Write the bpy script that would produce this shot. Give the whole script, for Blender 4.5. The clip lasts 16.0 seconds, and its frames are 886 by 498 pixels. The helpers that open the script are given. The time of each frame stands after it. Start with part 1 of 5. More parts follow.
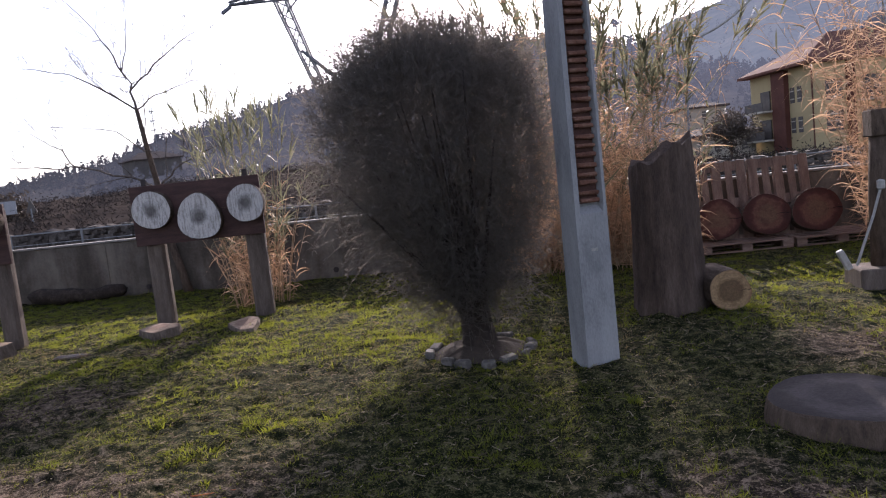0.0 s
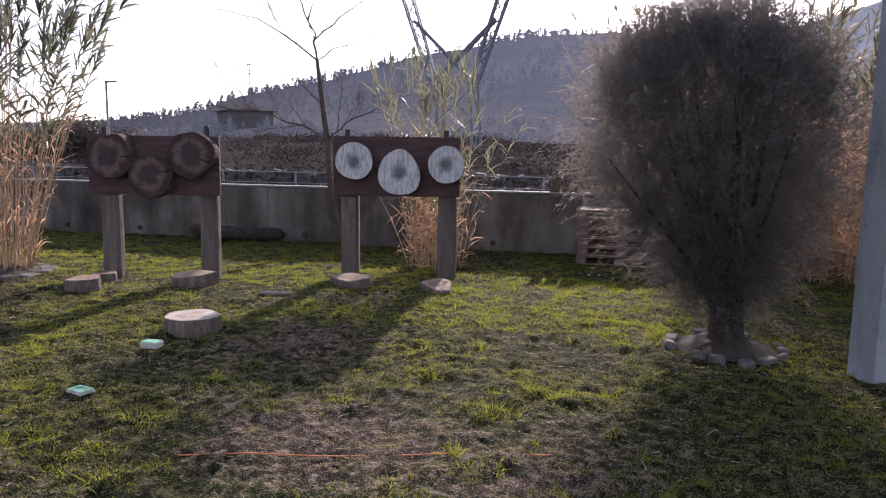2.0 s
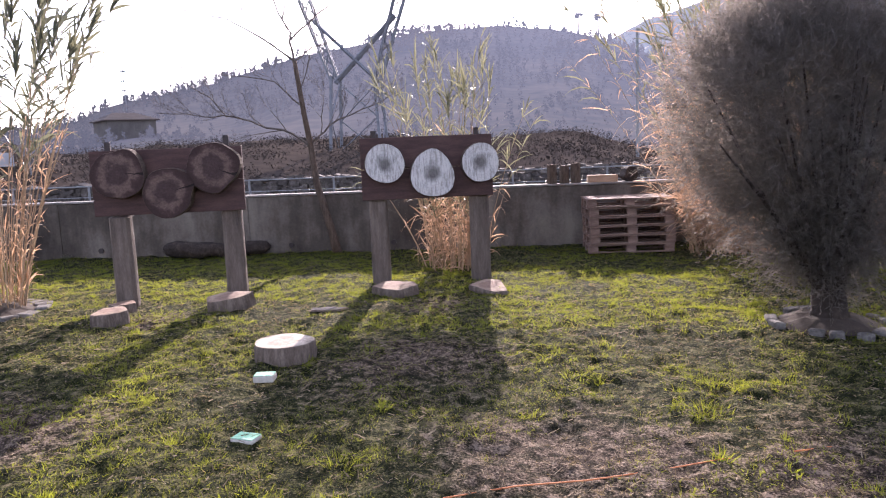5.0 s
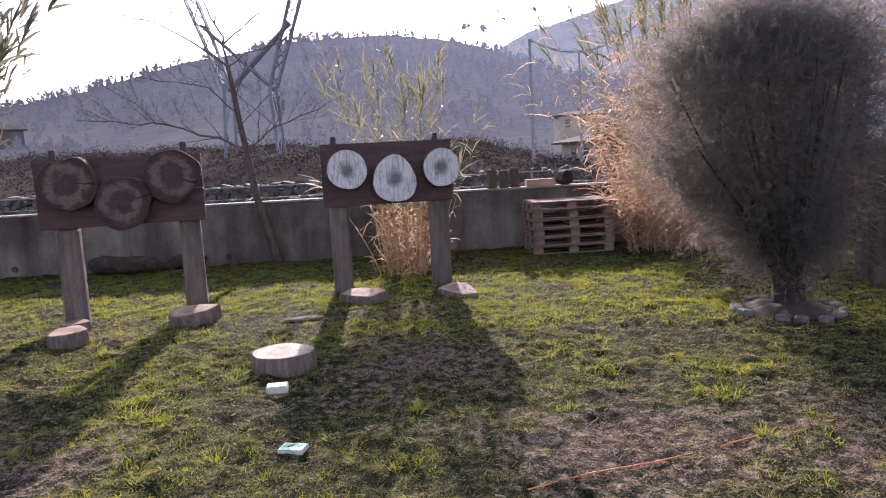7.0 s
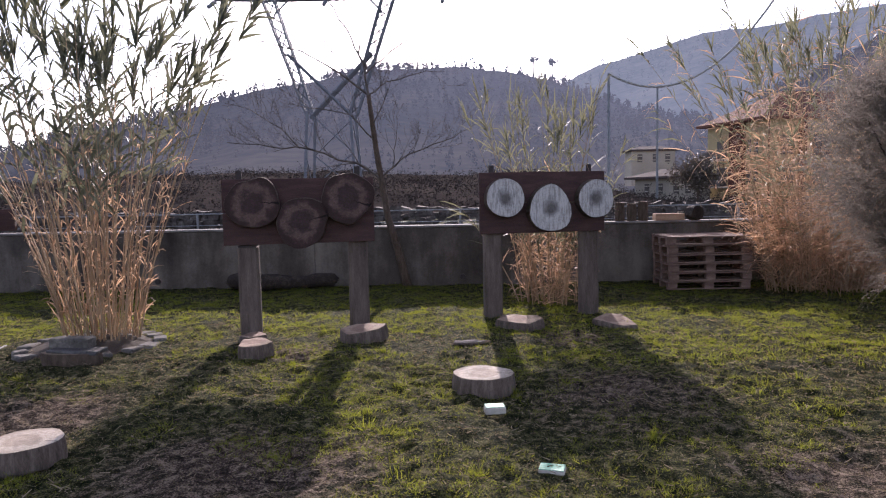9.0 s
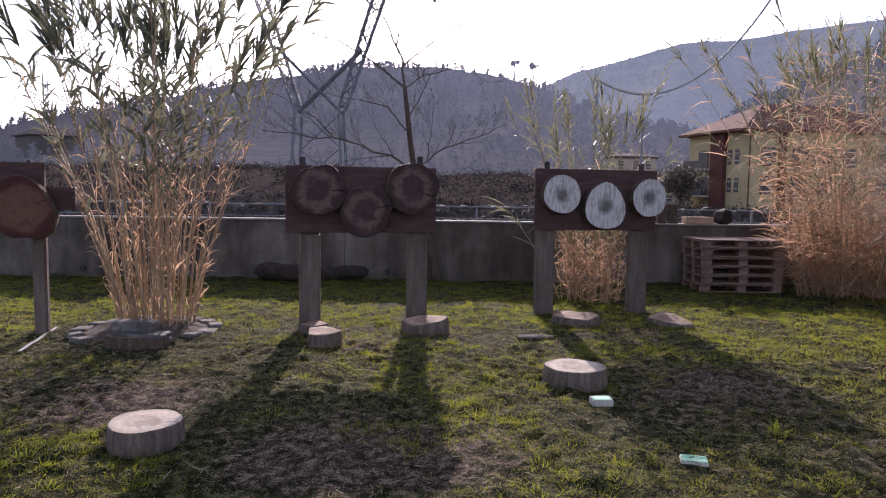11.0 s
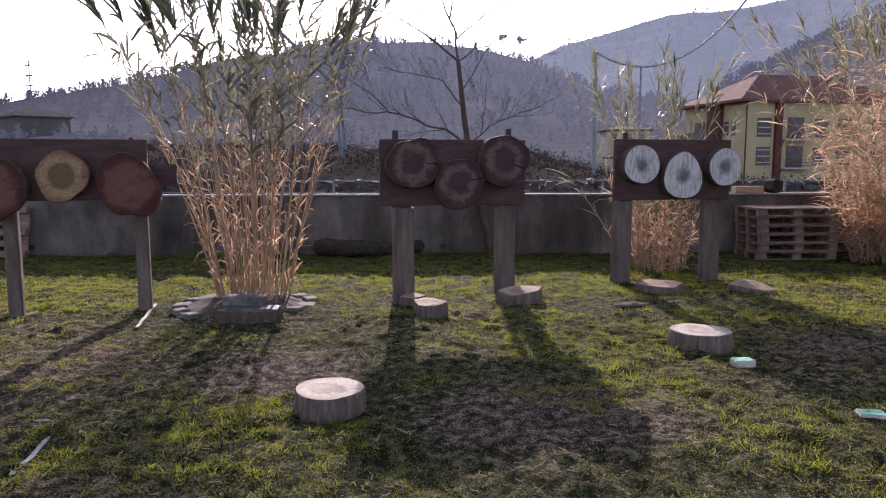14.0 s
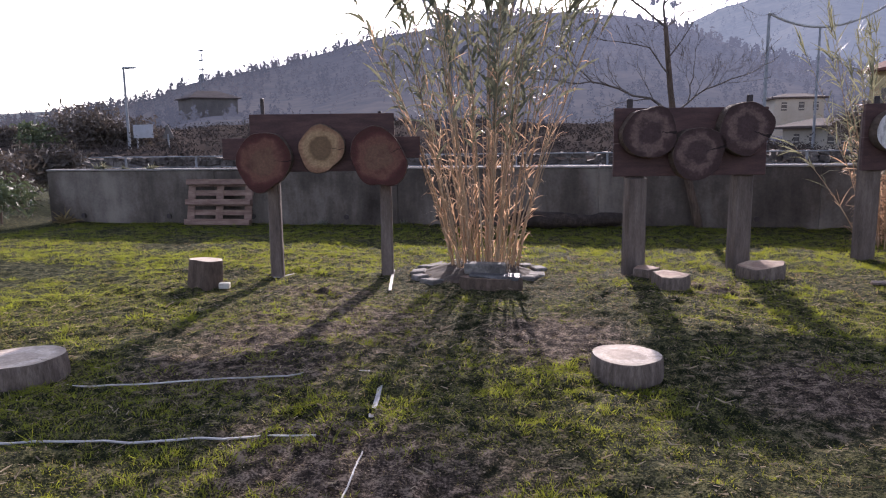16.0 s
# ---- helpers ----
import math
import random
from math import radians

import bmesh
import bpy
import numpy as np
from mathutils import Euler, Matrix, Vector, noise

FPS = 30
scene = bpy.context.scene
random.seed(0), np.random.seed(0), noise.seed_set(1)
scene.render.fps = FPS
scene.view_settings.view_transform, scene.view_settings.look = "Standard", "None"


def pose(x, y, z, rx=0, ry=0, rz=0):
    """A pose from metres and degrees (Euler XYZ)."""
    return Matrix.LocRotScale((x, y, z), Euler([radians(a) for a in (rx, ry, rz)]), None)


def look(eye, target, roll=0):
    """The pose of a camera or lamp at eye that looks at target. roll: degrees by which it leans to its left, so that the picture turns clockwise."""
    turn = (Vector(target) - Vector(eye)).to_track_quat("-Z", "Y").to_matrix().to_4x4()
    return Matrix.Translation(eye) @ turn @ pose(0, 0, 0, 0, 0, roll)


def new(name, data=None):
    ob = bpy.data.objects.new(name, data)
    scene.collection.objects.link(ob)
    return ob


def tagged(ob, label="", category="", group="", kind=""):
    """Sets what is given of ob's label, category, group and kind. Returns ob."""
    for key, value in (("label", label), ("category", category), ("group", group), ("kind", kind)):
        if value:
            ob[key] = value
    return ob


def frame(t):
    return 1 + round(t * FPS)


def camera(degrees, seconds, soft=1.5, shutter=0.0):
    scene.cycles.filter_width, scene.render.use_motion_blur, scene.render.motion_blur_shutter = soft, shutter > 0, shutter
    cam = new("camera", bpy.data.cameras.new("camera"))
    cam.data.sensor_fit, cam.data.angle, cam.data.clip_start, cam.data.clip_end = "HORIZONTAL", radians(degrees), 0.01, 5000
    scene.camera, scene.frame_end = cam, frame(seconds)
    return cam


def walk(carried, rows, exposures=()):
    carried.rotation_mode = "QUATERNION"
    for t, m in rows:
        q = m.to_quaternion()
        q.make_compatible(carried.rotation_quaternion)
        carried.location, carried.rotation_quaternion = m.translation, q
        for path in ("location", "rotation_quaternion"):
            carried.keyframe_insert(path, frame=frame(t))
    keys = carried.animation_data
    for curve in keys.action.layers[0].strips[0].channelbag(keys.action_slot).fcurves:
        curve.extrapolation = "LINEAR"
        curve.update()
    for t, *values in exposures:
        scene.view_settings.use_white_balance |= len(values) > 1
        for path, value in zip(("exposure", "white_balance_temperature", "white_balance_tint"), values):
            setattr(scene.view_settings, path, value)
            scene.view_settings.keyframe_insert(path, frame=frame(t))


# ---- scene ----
cam = camera(64.8, 16.0, 1.15)
PATH = [
    (0, (0.787, 1.32, 1.439), (0.263, 3.239, 1.234), -6.2),
    (0.5, (0.465, 1.223, 1.456), (-0.055, 3.147, 1.287), -4.0),
    (0.9, (0.152, 1.099, 1.475), (-0.451, 2.994, 1.257), -5.2),
    (1, (0.059, 1.057, 1.474), (-0.572, 2.943, 1.264), -5.3),
    (1.5, (-0.312, 1.025, 1.402), (-0.955, 2.902, 1.148), -3.6),
    (2, (-0.655, 0.967, 1.421), (-1.359, 2.822, 1.173), 0.9),
    (2.5, (-0.92, 0.849, 1.473), (-1.6, 2.709, 1.19), 0.1),
    (3, (-1.256, 0.808, 1.435), (-1.94, 2.672, 1.193), -3.6),
    (3.5, (-1.621, 0.803, 1.437), (-2.229, 2.686, 1.142), -2.4),
    (4, (-1.927, 0.757, 1.427), (-2.41, 2.671, 1.105), -2.6),
    (4.5, (-2.128, 0.781, 1.422), (-2.6, 2.702, 1.122), -3.5),
    (5, (-2.303, 0.751, 1.457), (-2.727, 2.688, 1.197), -2.4),
    (5.2, (-2.381, 0.731, 1.46), (-2.747, 2.676, 1.167), -3.7),
    (7.3, (-3.259, 0.527, 1.456), (-3.377, 2.509, 1.213), -2.9),
    (7.5, (-3.389, 0.491, 1.46), (-3.568, 2.469, 1.224), -2.0),
    (8, (-3.668, 0.523, 1.456), (-4.035, 2.483, 1.299), -5.3),
    (8.5, (-3.956, 0.511, 1.471), (-4.392, 2.458, 1.334), -2.2),
    (9, (-4.159, 0.378, 1.481), (-4.447, 2.351, 1.322), -1.2),
    (9.2, (-4.243, 0.339, 1.5), (-4.59, 2.303, 1.352), 0.7),
    (11.3, (-5.181, 0.288, 1.381), (-5.331, 2.275, 1.217), 0.4),
    (11.5, (-5.238, 0.304, 1.37), (-5.318, 2.294, 1.189), -0.6),
    (12, (-5.38, 0.269, 1.369), (-5.497, 2.261, 1.237), 1.7),
    (12.5, (-5.555, 0.163, 1.356), (-5.7, 2.147, 1.146), 1.1),
    (13, (-5.726, 0.128, 1.383), (-6.008, 2.103, 1.241), 2.6),
    (13.5, (-5.968, 0.165, 1.364), (-6.21, 2.142, 1.174), 0.1),
    (14, (-6.138, 0.092, 1.356), (-6.318, 2.071, 1.131), -0.1),
    (14.5, (-6.299, -0.027, 1.344), (-6.51, 1.949, 1.118), 0.0),
    (15, (-6.483, -0.006, 1.321), (-6.816, 1.954, 1.104), -0.7),
    (15.5, (-6.785, 0.005, 1.321), (-7.261, 1.935, 1.101), 1.2),
    (16, (-7.034, -0.136, 1.324), (-7.604, 1.758, 1.03), -0.7),
]
walk(cam, [(t, look(eye, target, roll)) for t, eye, target, roll in PATH],
     [(0.0, 0.82, 6050, 25), (1.0, 0.96, 6000, 28), (2.0, 1.05, 6000, 28), (2.5, 1.50, 6050, 29), (3.5, 1.46, 6050, 29), (4.0, 1.74, 6100, 30), (5.0, 1.76, 6100, 30), (7.5, 1.42, 6050, 29), (8.0, 1.34, 6050, 29), (9.0, 0.84, 6000, 28), (11.5, 0.80, 6000, 30), (13.5, 0.86, 6000, 30), (14.5, 1.06, 6000, 29), (15.5, 1.15, 5950, 28), (16.0, 1.10, 5950, 27)])

# ---- world, sun ----
SUN_AZ, SUN_EL = radians(-7.8), radians(21.8)
world = bpy.data.worlds.new("world")
scene.world = world
world.use_nodes = True
wn = world.node_tree
sky = wn.nodes.new("ShaderNodeTexSky")
sky.sky_type, sky.sun_disc = "NISHITA", False
sky.sun_elevation, sky.sun_rotation = SUN_EL, SUN_AZ
sky.dust_density, sky.air_density, sky.ozone_density = 1.2, 1.0, 1.5
veil = wn.nodes.new("ShaderNodeHueSaturation")
veil.inputs["Saturation"].default_value = 0.62
wn.links.new(sky.outputs[0], veil.inputs["Color"])
wn.links.new(veil.outputs[0], wn.nodes["Background"].inputs[0])
wn.nodes["Background"].inputs[1].default_value = 0.15
sun = new("sun", bpy.data.lights.new("sun", "SUN"))
sun.data.energy, sun.data.angle, sun.data.color = 4.2, radians(0.6), (1.0, 0.90, 0.76)
sun_dir = Vector((math.sin(SUN_AZ) * math.cos(SUN_EL), math.cos(SUN_AZ) * math.cos(SUN_EL), math.sin(SUN_EL)))
sun.matrix_world = look(sun_dir * 60, (0, 0, 0))


# ---- materials ----
def mat(name, rough=0.85):
    m = bpy.data.materials.new(name)
    m.use_nodes = True
    b = m.node_tree.nodes["Principled BSDF"]
    b.inputs["Roughness"].default_value = rough
    b.inputs["Specular IOR Level"].default_value = 0.25
    return m, m.node_tree.nodes, m.node_tree.links, b


def tex_noise(n, l, scale, detail=4.0, vec=None, rough=0.6, stretch=None):
    t = n.new("ShaderNodeTexNoise")
    t.inputs["Scale"].default_value, t.inputs["Detail"].default_value, t.inputs["Roughness"].default_value = scale, detail, rough
    if vec is None:
        vec = n.new("ShaderNodeTexCoord").outputs["Object"]
    if stretch:
        mp = n.new("ShaderNodeMapping")
        mp.inputs["Scale"].default_value = stretch
        l.new(vec, mp.inputs[0])
        vec = mp.outputs[0]
    l.new(vec, t.inputs["Vector"])
    return t.outputs["Fac"]


def ramp(n, l, fac, stops):
    r = n.new("ShaderNodeValToRGB")
    e = r.color_ramp.elements
    while len(e) < len(stops):
        e.new(0.5)
    for s, (p, c) in zip(e, stops):
        s.position, s.color = p, (*c, 1)
    l.new(fac, r.inputs[0])
    return r.outputs[0]


def mixc(n, l, fac, a, b, mode="MIX"):
    m = n.new("ShaderNodeMix")
    m.data_type, m.blend_type = "RGBA", mode
    for sock, v in ((m.inputs[0], fac), (m.inputs[6], a), (m.inputs[7], b)):
        if isinstance(v, (int, float)):
            sock.default_value = v
        elif isinstance(v, tuple):
            sock.default_value = (*v, 1)
        else:
            l.new(v, sock)
    return m.outputs[2]


def bump(n, l, b, height, strength=0.4, dist=0.01):
    k = n.new("ShaderNodeBump")
    k.inputs["Strength"].default_value, k.inputs["Distance"].default_value = strength, dist
    l.new(height, k.inputs["Height"])
    l.new(k.outputs[0], b.inputs["Normal"])


def math_node(n, l, op, a, b=0.0):
    m = n.new("ShaderNodeMath")
    m.operation = op
    for sock, v in ((m.inputs[0], a), (m.inputs[1], b)):
        if isinstance(v, (int, float)):
            sock.default_value = v
        else:
            l.new(v, sock)
    return m.outputs[0]


def blotchy(name, colours, scale, fine=None, rough=0.85, stretch=None, strength=0.5, dist=0.01, detail=5.0):
    """A rough surface: a large blotch pattern through the colours, with finer grain on top."""
    m, n, l, b = mat(name, rough)
    big = tex_noise(n, l, scale, detail, stretch=stretch)
    small = tex_noise(n, l, fine or scale * 9, 5.0, stretch=stretch)
    f = math_node(n, l, "ADD", math_node(n, l, "MULTIPLY", big, 0.65), math_node(n, l, "MULTIPLY", small, 0.35))
    k = len(colours)
    col = ramp(n, l, f, [(0.32 + 0.36 * i / max(1, k - 1), c) for i, c in enumerate(colours)])
    l.new(col, b.inputs["Base Color"])
    bump(n, l, b, small, strength, dist)
    return m


def endgrain(name, heart, sap, edge, paint=None, reach=0.25, wobble=0.10, check=0.024):
    """The sawn end of a log about the local z axis: heart, sapwood and rim out to reach, rings, drying checks and, where given, worn paint."""
    m, n, l, b = mat(name, 0.85)
    b.inputs["Specular IOR Level"].default_value = 0.2
    co = n.new("ShaderNodeTexCoord").outputs["Object"]
    flat = n.new("ShaderNodeMapping")
    flat.inputs["Scale"].default_value = (1, 1, 0)
    l.new(co, flat.inputs[0])
    own = n.new("ShaderNodeVectorMath")
    own.operation = "ADD"
    l.new(flat.outputs[0], own.inputs[0])
    shift = n.new("ShaderNodeCombineXYZ")
    l.new(math_node(n, l, "MULTIPLY", n.new("ShaderNodeObjectInfo").outputs["Random"], 40.0), shift.inputs[2])
    l.new(shift.outputs[0], own.inputs[1])
    v = own.outputs[0]
    ln = n.new("ShaderNodeVectorMath")
    ln.operation = "LENGTH"
    l.new(flat.outputs[0], ln.inputs[0])
    wob = math_node(n, l, "SUBTRACT", tex_noise(n, l, 6.0, 3.0, v), 0.5)
    r = math_node(n, l, "ADD", ln.outputs["Value"], math_node(n, l, "MULTIPLY", wob, wobble * (0.5 if paint else 2.0)))
    q = math_node(n, l, "DIVIDE", r, reach)
    ring = math_node(n, l, "SINE", math_node(n, l, "MULTIPLY", r, 400.0))
    fine = tex_noise(n, l, 45.0, 5.0, v)
    broad = tex_noise(n, l, 9.0, 4.0, v)
    col = ramp(n, l, q, [(0.0, tuple(1.15 * c for c in heart)), (0.40, heart), (0.54, sap), (0.70, sap), (0.84, edge), (0.96, tuple(0.7 * c for c in edge))])
    col = mixc(n, l, math_node(n, l, "MULTIPLY", math_node(n, l, "ADD", ring, 1.0), 0.09), col, tuple(0.35 * c for c in heart))
    col = mixc(n, l, ramp(n, l, broad, [(0.50, (0, 0, 0)), (0.70, (0.55, 0.55, 0.55))]), col, tuple(0.5 * c for c in edge))
    col = mixc(n, l, ramp(n, l, fine, [(0.40, (0.35, 0.35, 0.35)), (0.60, (0, 0, 0))]), col, tuple(0.4 * c for c in heart))
    sep = n.new("ShaderNodeSeparateXYZ")
    l.new(flat.outputs[0], sep.inputs[0])
    bent = math_node(n, l, "ADD", sep.outputs["Y"], math_node(n, l, "MULTIPLY", math_node(n, l, "SUBTRACT", tex_noise(n, l, 14.0, 2.0, v), 0.5), 0.06))
    slit = math_node(n, l, "LESS_THAN", math_node(n, l, "ABSOLUTE", bent), math_node(n, l, "MULTIPLY", math_node(n, l, "SUBTRACT", sep.outputs["X"], 0.25 * reach), check))
    if paint:
        # brushed on in streaks, knocked away at the middle, with scored rings
        streak = tex_noise(n, l, 18.0, 3.0, v, 0.6, (3.4, 0.55, 1))
        worn = math_node(n, l, "ADD", math_node(n, l, "MULTIPLY", fine, 0.2), math_node(n, l, "MULTIPLY", streak, 0.8))
        cover = ramp(n, l, worn, [(0.38, (0.42, 0.42, 0.42)), (0.56, (1, 1, 1))])
        bare = ramp(n, l, math_node(n, l, "ADD", q, math_node(n, l, "MULTIPLY", math_node(n, l, "SUBTRACT", broad, 0.5), 0.35)), [(0.15, (0.14, 0.14, 0.14)), (0.27, (0.46, 0.46, 0.46)), (0.46, (1, 1, 1))])
        k = mixc(n, l, 1.0, cover, bare, "MULTIPLY")
        score = ramp(n, l, math_node(n, l, "SINE", math_node(n, l, "MULTIPLY", r, 190.0)), [(0.0, (1, 1, 1)), (0.92, (1, 1, 1)), (1.0, (0.72, 0.72, 0.72))])
        k = mixc(n, l, 1.0, k, score, "MULTIPLY")
        col = mixc(n, l, k, col, paint)
    else:
        col = mixc(n, l, math_node(n, l, "MULTIPLY", slit, 0.9), col, (0.012, 0.008, 0.007))
    l.new(col, b.inputs["Base Color"])
    bump(n, l, b, math_node(n, l, "ADD", fine, math_node(n, l, "ADD", math_node(n, l, "MULTIPLY", ring, 0.1), math_node(n, l, "MULTIPLY", slit, -1.2))), 0.55, 0.008)
    return m


def leaf(name, c1, c2, through_col, amount=0.45, rough=0.6, gloss=0.25):
    """Thin leaves: part of the light comes through; each leaf has its own tone."""
    m, n, l, b = mat(name, rough)
    b.inputs["Specular IOR Level"].default_value = gloss
    rnd = n.new("ShaderNodeNewGeometry").outputs["Random Per Island"]
    col = mixc(n, l, rnd, c1, c2)
    l.new(col, b.inputs["Base Color"])
    tr = n.new("ShaderNodeBsdfTranslucent")
    l.new(mixc(n, l, 0.5, col, through_col), tr.inputs[0])
    mx = n.new("ShaderNodeMixShader")
    mx.inputs[0].default_value = amount
    l.new(b.outputs[0], mx.inputs[1])
    l.new(tr.outputs[0], mx.inputs[2])
    l.new(mx.outputs[0], n["Material Output"].inputs[0])
    return m


def haze_glow(n, l, b, air, amount):
    """Haze put into a far slope as its own glow, less over its near foot and away from the sun's side."""
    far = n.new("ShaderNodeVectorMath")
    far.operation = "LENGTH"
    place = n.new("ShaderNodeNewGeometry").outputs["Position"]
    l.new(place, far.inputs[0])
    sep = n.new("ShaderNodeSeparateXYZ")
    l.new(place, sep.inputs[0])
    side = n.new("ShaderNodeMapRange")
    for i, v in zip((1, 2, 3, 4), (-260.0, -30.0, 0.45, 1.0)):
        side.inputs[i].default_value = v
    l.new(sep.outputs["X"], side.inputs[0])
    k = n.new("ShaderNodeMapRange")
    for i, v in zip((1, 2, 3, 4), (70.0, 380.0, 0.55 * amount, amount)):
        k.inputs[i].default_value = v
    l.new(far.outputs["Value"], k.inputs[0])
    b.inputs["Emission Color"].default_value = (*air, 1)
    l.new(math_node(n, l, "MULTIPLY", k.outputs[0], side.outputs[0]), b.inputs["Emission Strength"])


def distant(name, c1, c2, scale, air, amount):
    """Far hillside: mottled woods, the haze before it put in as the surface's own glow."""
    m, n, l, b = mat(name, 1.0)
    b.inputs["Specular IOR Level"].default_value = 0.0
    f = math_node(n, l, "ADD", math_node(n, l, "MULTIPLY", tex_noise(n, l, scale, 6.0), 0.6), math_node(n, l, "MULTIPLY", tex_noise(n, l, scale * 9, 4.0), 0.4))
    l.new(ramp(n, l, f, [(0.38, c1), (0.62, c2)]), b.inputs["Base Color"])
    haze_glow(n, l, b, air, amount)
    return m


M_BOARD = blotchy("dark_board", [(0.034, 0.019, 0.017), (0.068, 0.035, 0.030), (0.105, 0.057, 0.047)], 3.0, 40, 0.7, (1, 1, 5), 0.5, 0.004)
M_POST = blotchy("weathered_post", [(0.055, 0.041, 0.033), (0.118, 0.089, 0.071), (0.19, 0.150, 0.120)], 3.5, 45, 0.85, (4, 4, 0.6), 0.6, 0.006)
M_CRATE = blotchy("tan_crate", [(0.26, 0.16, 0.10), (0.40, 0.26, 0.165), (0.50, 0.34, 0.22)], 4.0, 50, 0.85, (1, 6, 6), 0.5, 0.004)
M_PALLET = blotchy("pallet_wood", [(0.095, 0.058, 0.045), (0.185, 0.118, 0.09), (0.31, 0.215, 0.165)], 3.0, 50, 0.85, (1, 5, 5), 0.5, 0.003)
M_BARK = blotchy("bark", [(0.045, 0.03, 0.022), (0.10, 0.07, 0.05), (0.16, 0.115, 0.085)], 9.0, 60, 0.95, (3, 3, 0.8), 0.9, 0.015)
M_BARKLIGHT = blotchy("pale_bark", [(0.055, 0.040, 0.031), (0.135, 0.102, 0.079), (0.23, 0.18, 0.142)], 8.0, 50, 0.95, (3, 3, 0.7), 0.8, 0.01)
M_BARKDARK = blotchy("dark_wet_bark", [(0.015, 0.011, 0.009), (0.04, 0.03, 0.024), (0.09, 0.066, 0.05)], 7.0, 40, 0.95, None, 0.9, 0.02)
M_TRUNK = blotchy("old_trunk", [(0.040, 0.027, 0.022), (0.092, 0.064, 0.050), (0.16, 0.117, 0.092)], 4.0, 40, 0.95, (3, 3, 0.6), 0.9, 0.02)
M_CUT = endgrain("sawn_end", (0.26, 0.165, 0.115), (0.38, 0.27, 0.185), (0.30, 0.20, 0.14))
M_CUTDARK = endgrain("weathered_end", (0.066, 0.040, 0.036), (0.150, 0.098, 0.080), (0.072, 0.041, 0.036), wobble=0.13, check=0.075)
M_CUTRED = endgrain("reddish_end", (0.150, 0.082, 0.052), (0.155, 0.070, 0.048), (0.085, 0.027, 0.024), reach=0.27)
M_CUTPALE = endgrain("pale_end", (0.155, 0.098, 0.052), (0.36, 0.235, 0.125), (0.30, 0.165, 0.095), reach=0.23, wobble=0.05)
M_STUMPTOP = endgrain("stump_top", (0.44, 0.355, 0.27), (0.58, 0.485, 0.385), (0.48, 0.39, 0.30))
# sawn end in dark greyish tones
M_CUTDARKGREY = endgrain("dark_grey_end", (0.055, 0.045, 0.044), (0.085, 0.070, 0.068), (0.050, 0.040, 0.037), reach=0.38)
M_WHITE = endgrain("painted_end", (0.10, 0.088, 0.080), (0.17, 0.145, 0.125), (0.19, 0.155, 0.13), (0.56, 0.52, 0.485))
M_WALL, _n, _l, _b = mat("stained_concrete", 0.9)
_big = tex_noise(_n, _l, 0.8, 6.0)
_run = tex_noise(_n, _l, 2.2, 5.0, stretch=(1, 1, 0.22))
_dot = tex_noise(_n, _l, 24.0, 5.0)
_mix = math_node(_n, _l, "ADD", math_node(_n, _l, "MULTIPLY", _big, 0.5), math_node(_n, _l, "ADD", math_node(_n, _l, "MULTIPLY", _run, 0.4), math_node(_n, _l, "MULTIPLY", _dot, 0.10)))
_l.new(ramp(_n, _l, _mix, [(0.36, (0.030, 0.023, 0.018)), (0.48, (0.085, 0.069, 0.055)), (0.62, (0.205, 0.174, 0.142))]), _b.inputs["Base Color"])
bump(_n, _l, _b, math_node(_n, _l, "ADD", _dot, _run), 0.4, 0.01)
# paler than the wall: the sunlit top edge is put into this colour
M_CAP = blotchy("sunlit_worn_coping", [(0.12, 0.105, 0.09), (0.32, 0.29, 0.26)], 3.0, 30, 0.9)
M_POLE = blotchy("pole_concrete", [(0.16, 0.158, 0.16), (0.27, 0.265, 0.265), (0.35, 0.345, 0.34)], 2.5, 60, 0.85, (2, 2, 0.7), 0.35, 0.004)
M_RUST = blotchy("rusty_recess", [(0.07, 0.03, 0.022), (0.16, 0.075, 0.05), (0.25, 0.15, 0.11)], 9.0, 50, 0.9)
M_SLATE = blotchy("dark_slate", [(0.03, 0.028, 0.027), (0.075, 0.07, 0.066), (0.16, 0.15, 0.14)], 6.0, 40, 0.6)
# darker copy of the rib rust, with the recess's shade in its colour
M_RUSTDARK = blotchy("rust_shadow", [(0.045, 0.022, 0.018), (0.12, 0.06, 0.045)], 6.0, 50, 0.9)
M_STONE = blotchy("field_stone", [(0.045, 0.040, 0.035), (0.115, 0.102, 0.088), (0.22, 0.20, 0.175)], 5.0, 40, 0.9)
M_BANK = blotchy("bank_stone", [(0.030, 0.024, 0.021), (0.080, 0.066, 0.056), (0.19, 0.165, 0.145)], 2.6, 14, 0.95)
M_SOIL = blotchy("garden_soil", [(0.03, 0.022, 0.016), (0.075, 0.055, 0.04)], 9.0, 60, 0.95)
M_IRON = blotchy("dark_iron", [(0.025, 0.02, 0.018), (0.06, 0.045, 0.04)], 10.0, 60, 0.6)
M_STEEL = blotchy("galvanised_steel", [(0.16, 0.165, 0.17), (0.26, 0.265, 0.27)], 3.0, 30, 0.55)
# pylon steel lightened in its base colour to carry the haze before it
M_PYLON = blotchy("hazed_lattice_steel", [(0.12, 0.125, 0.14), (0.19, 0.195, 0.21)], 3.0, 30, 0.6)
M_TAPE = blotchy("white_tape", [(0.22, 0.205, 0.185), (0.45, 0.43, 0.395)], 5.0, 40, 0.6)
M_GREEN = blotchy("green_paint", [(0.08, 0.28, 0.17), (0.16, 0.42, 0.27), (0.52, 0.57, 0.47)], 9.0, 60, 0.6)
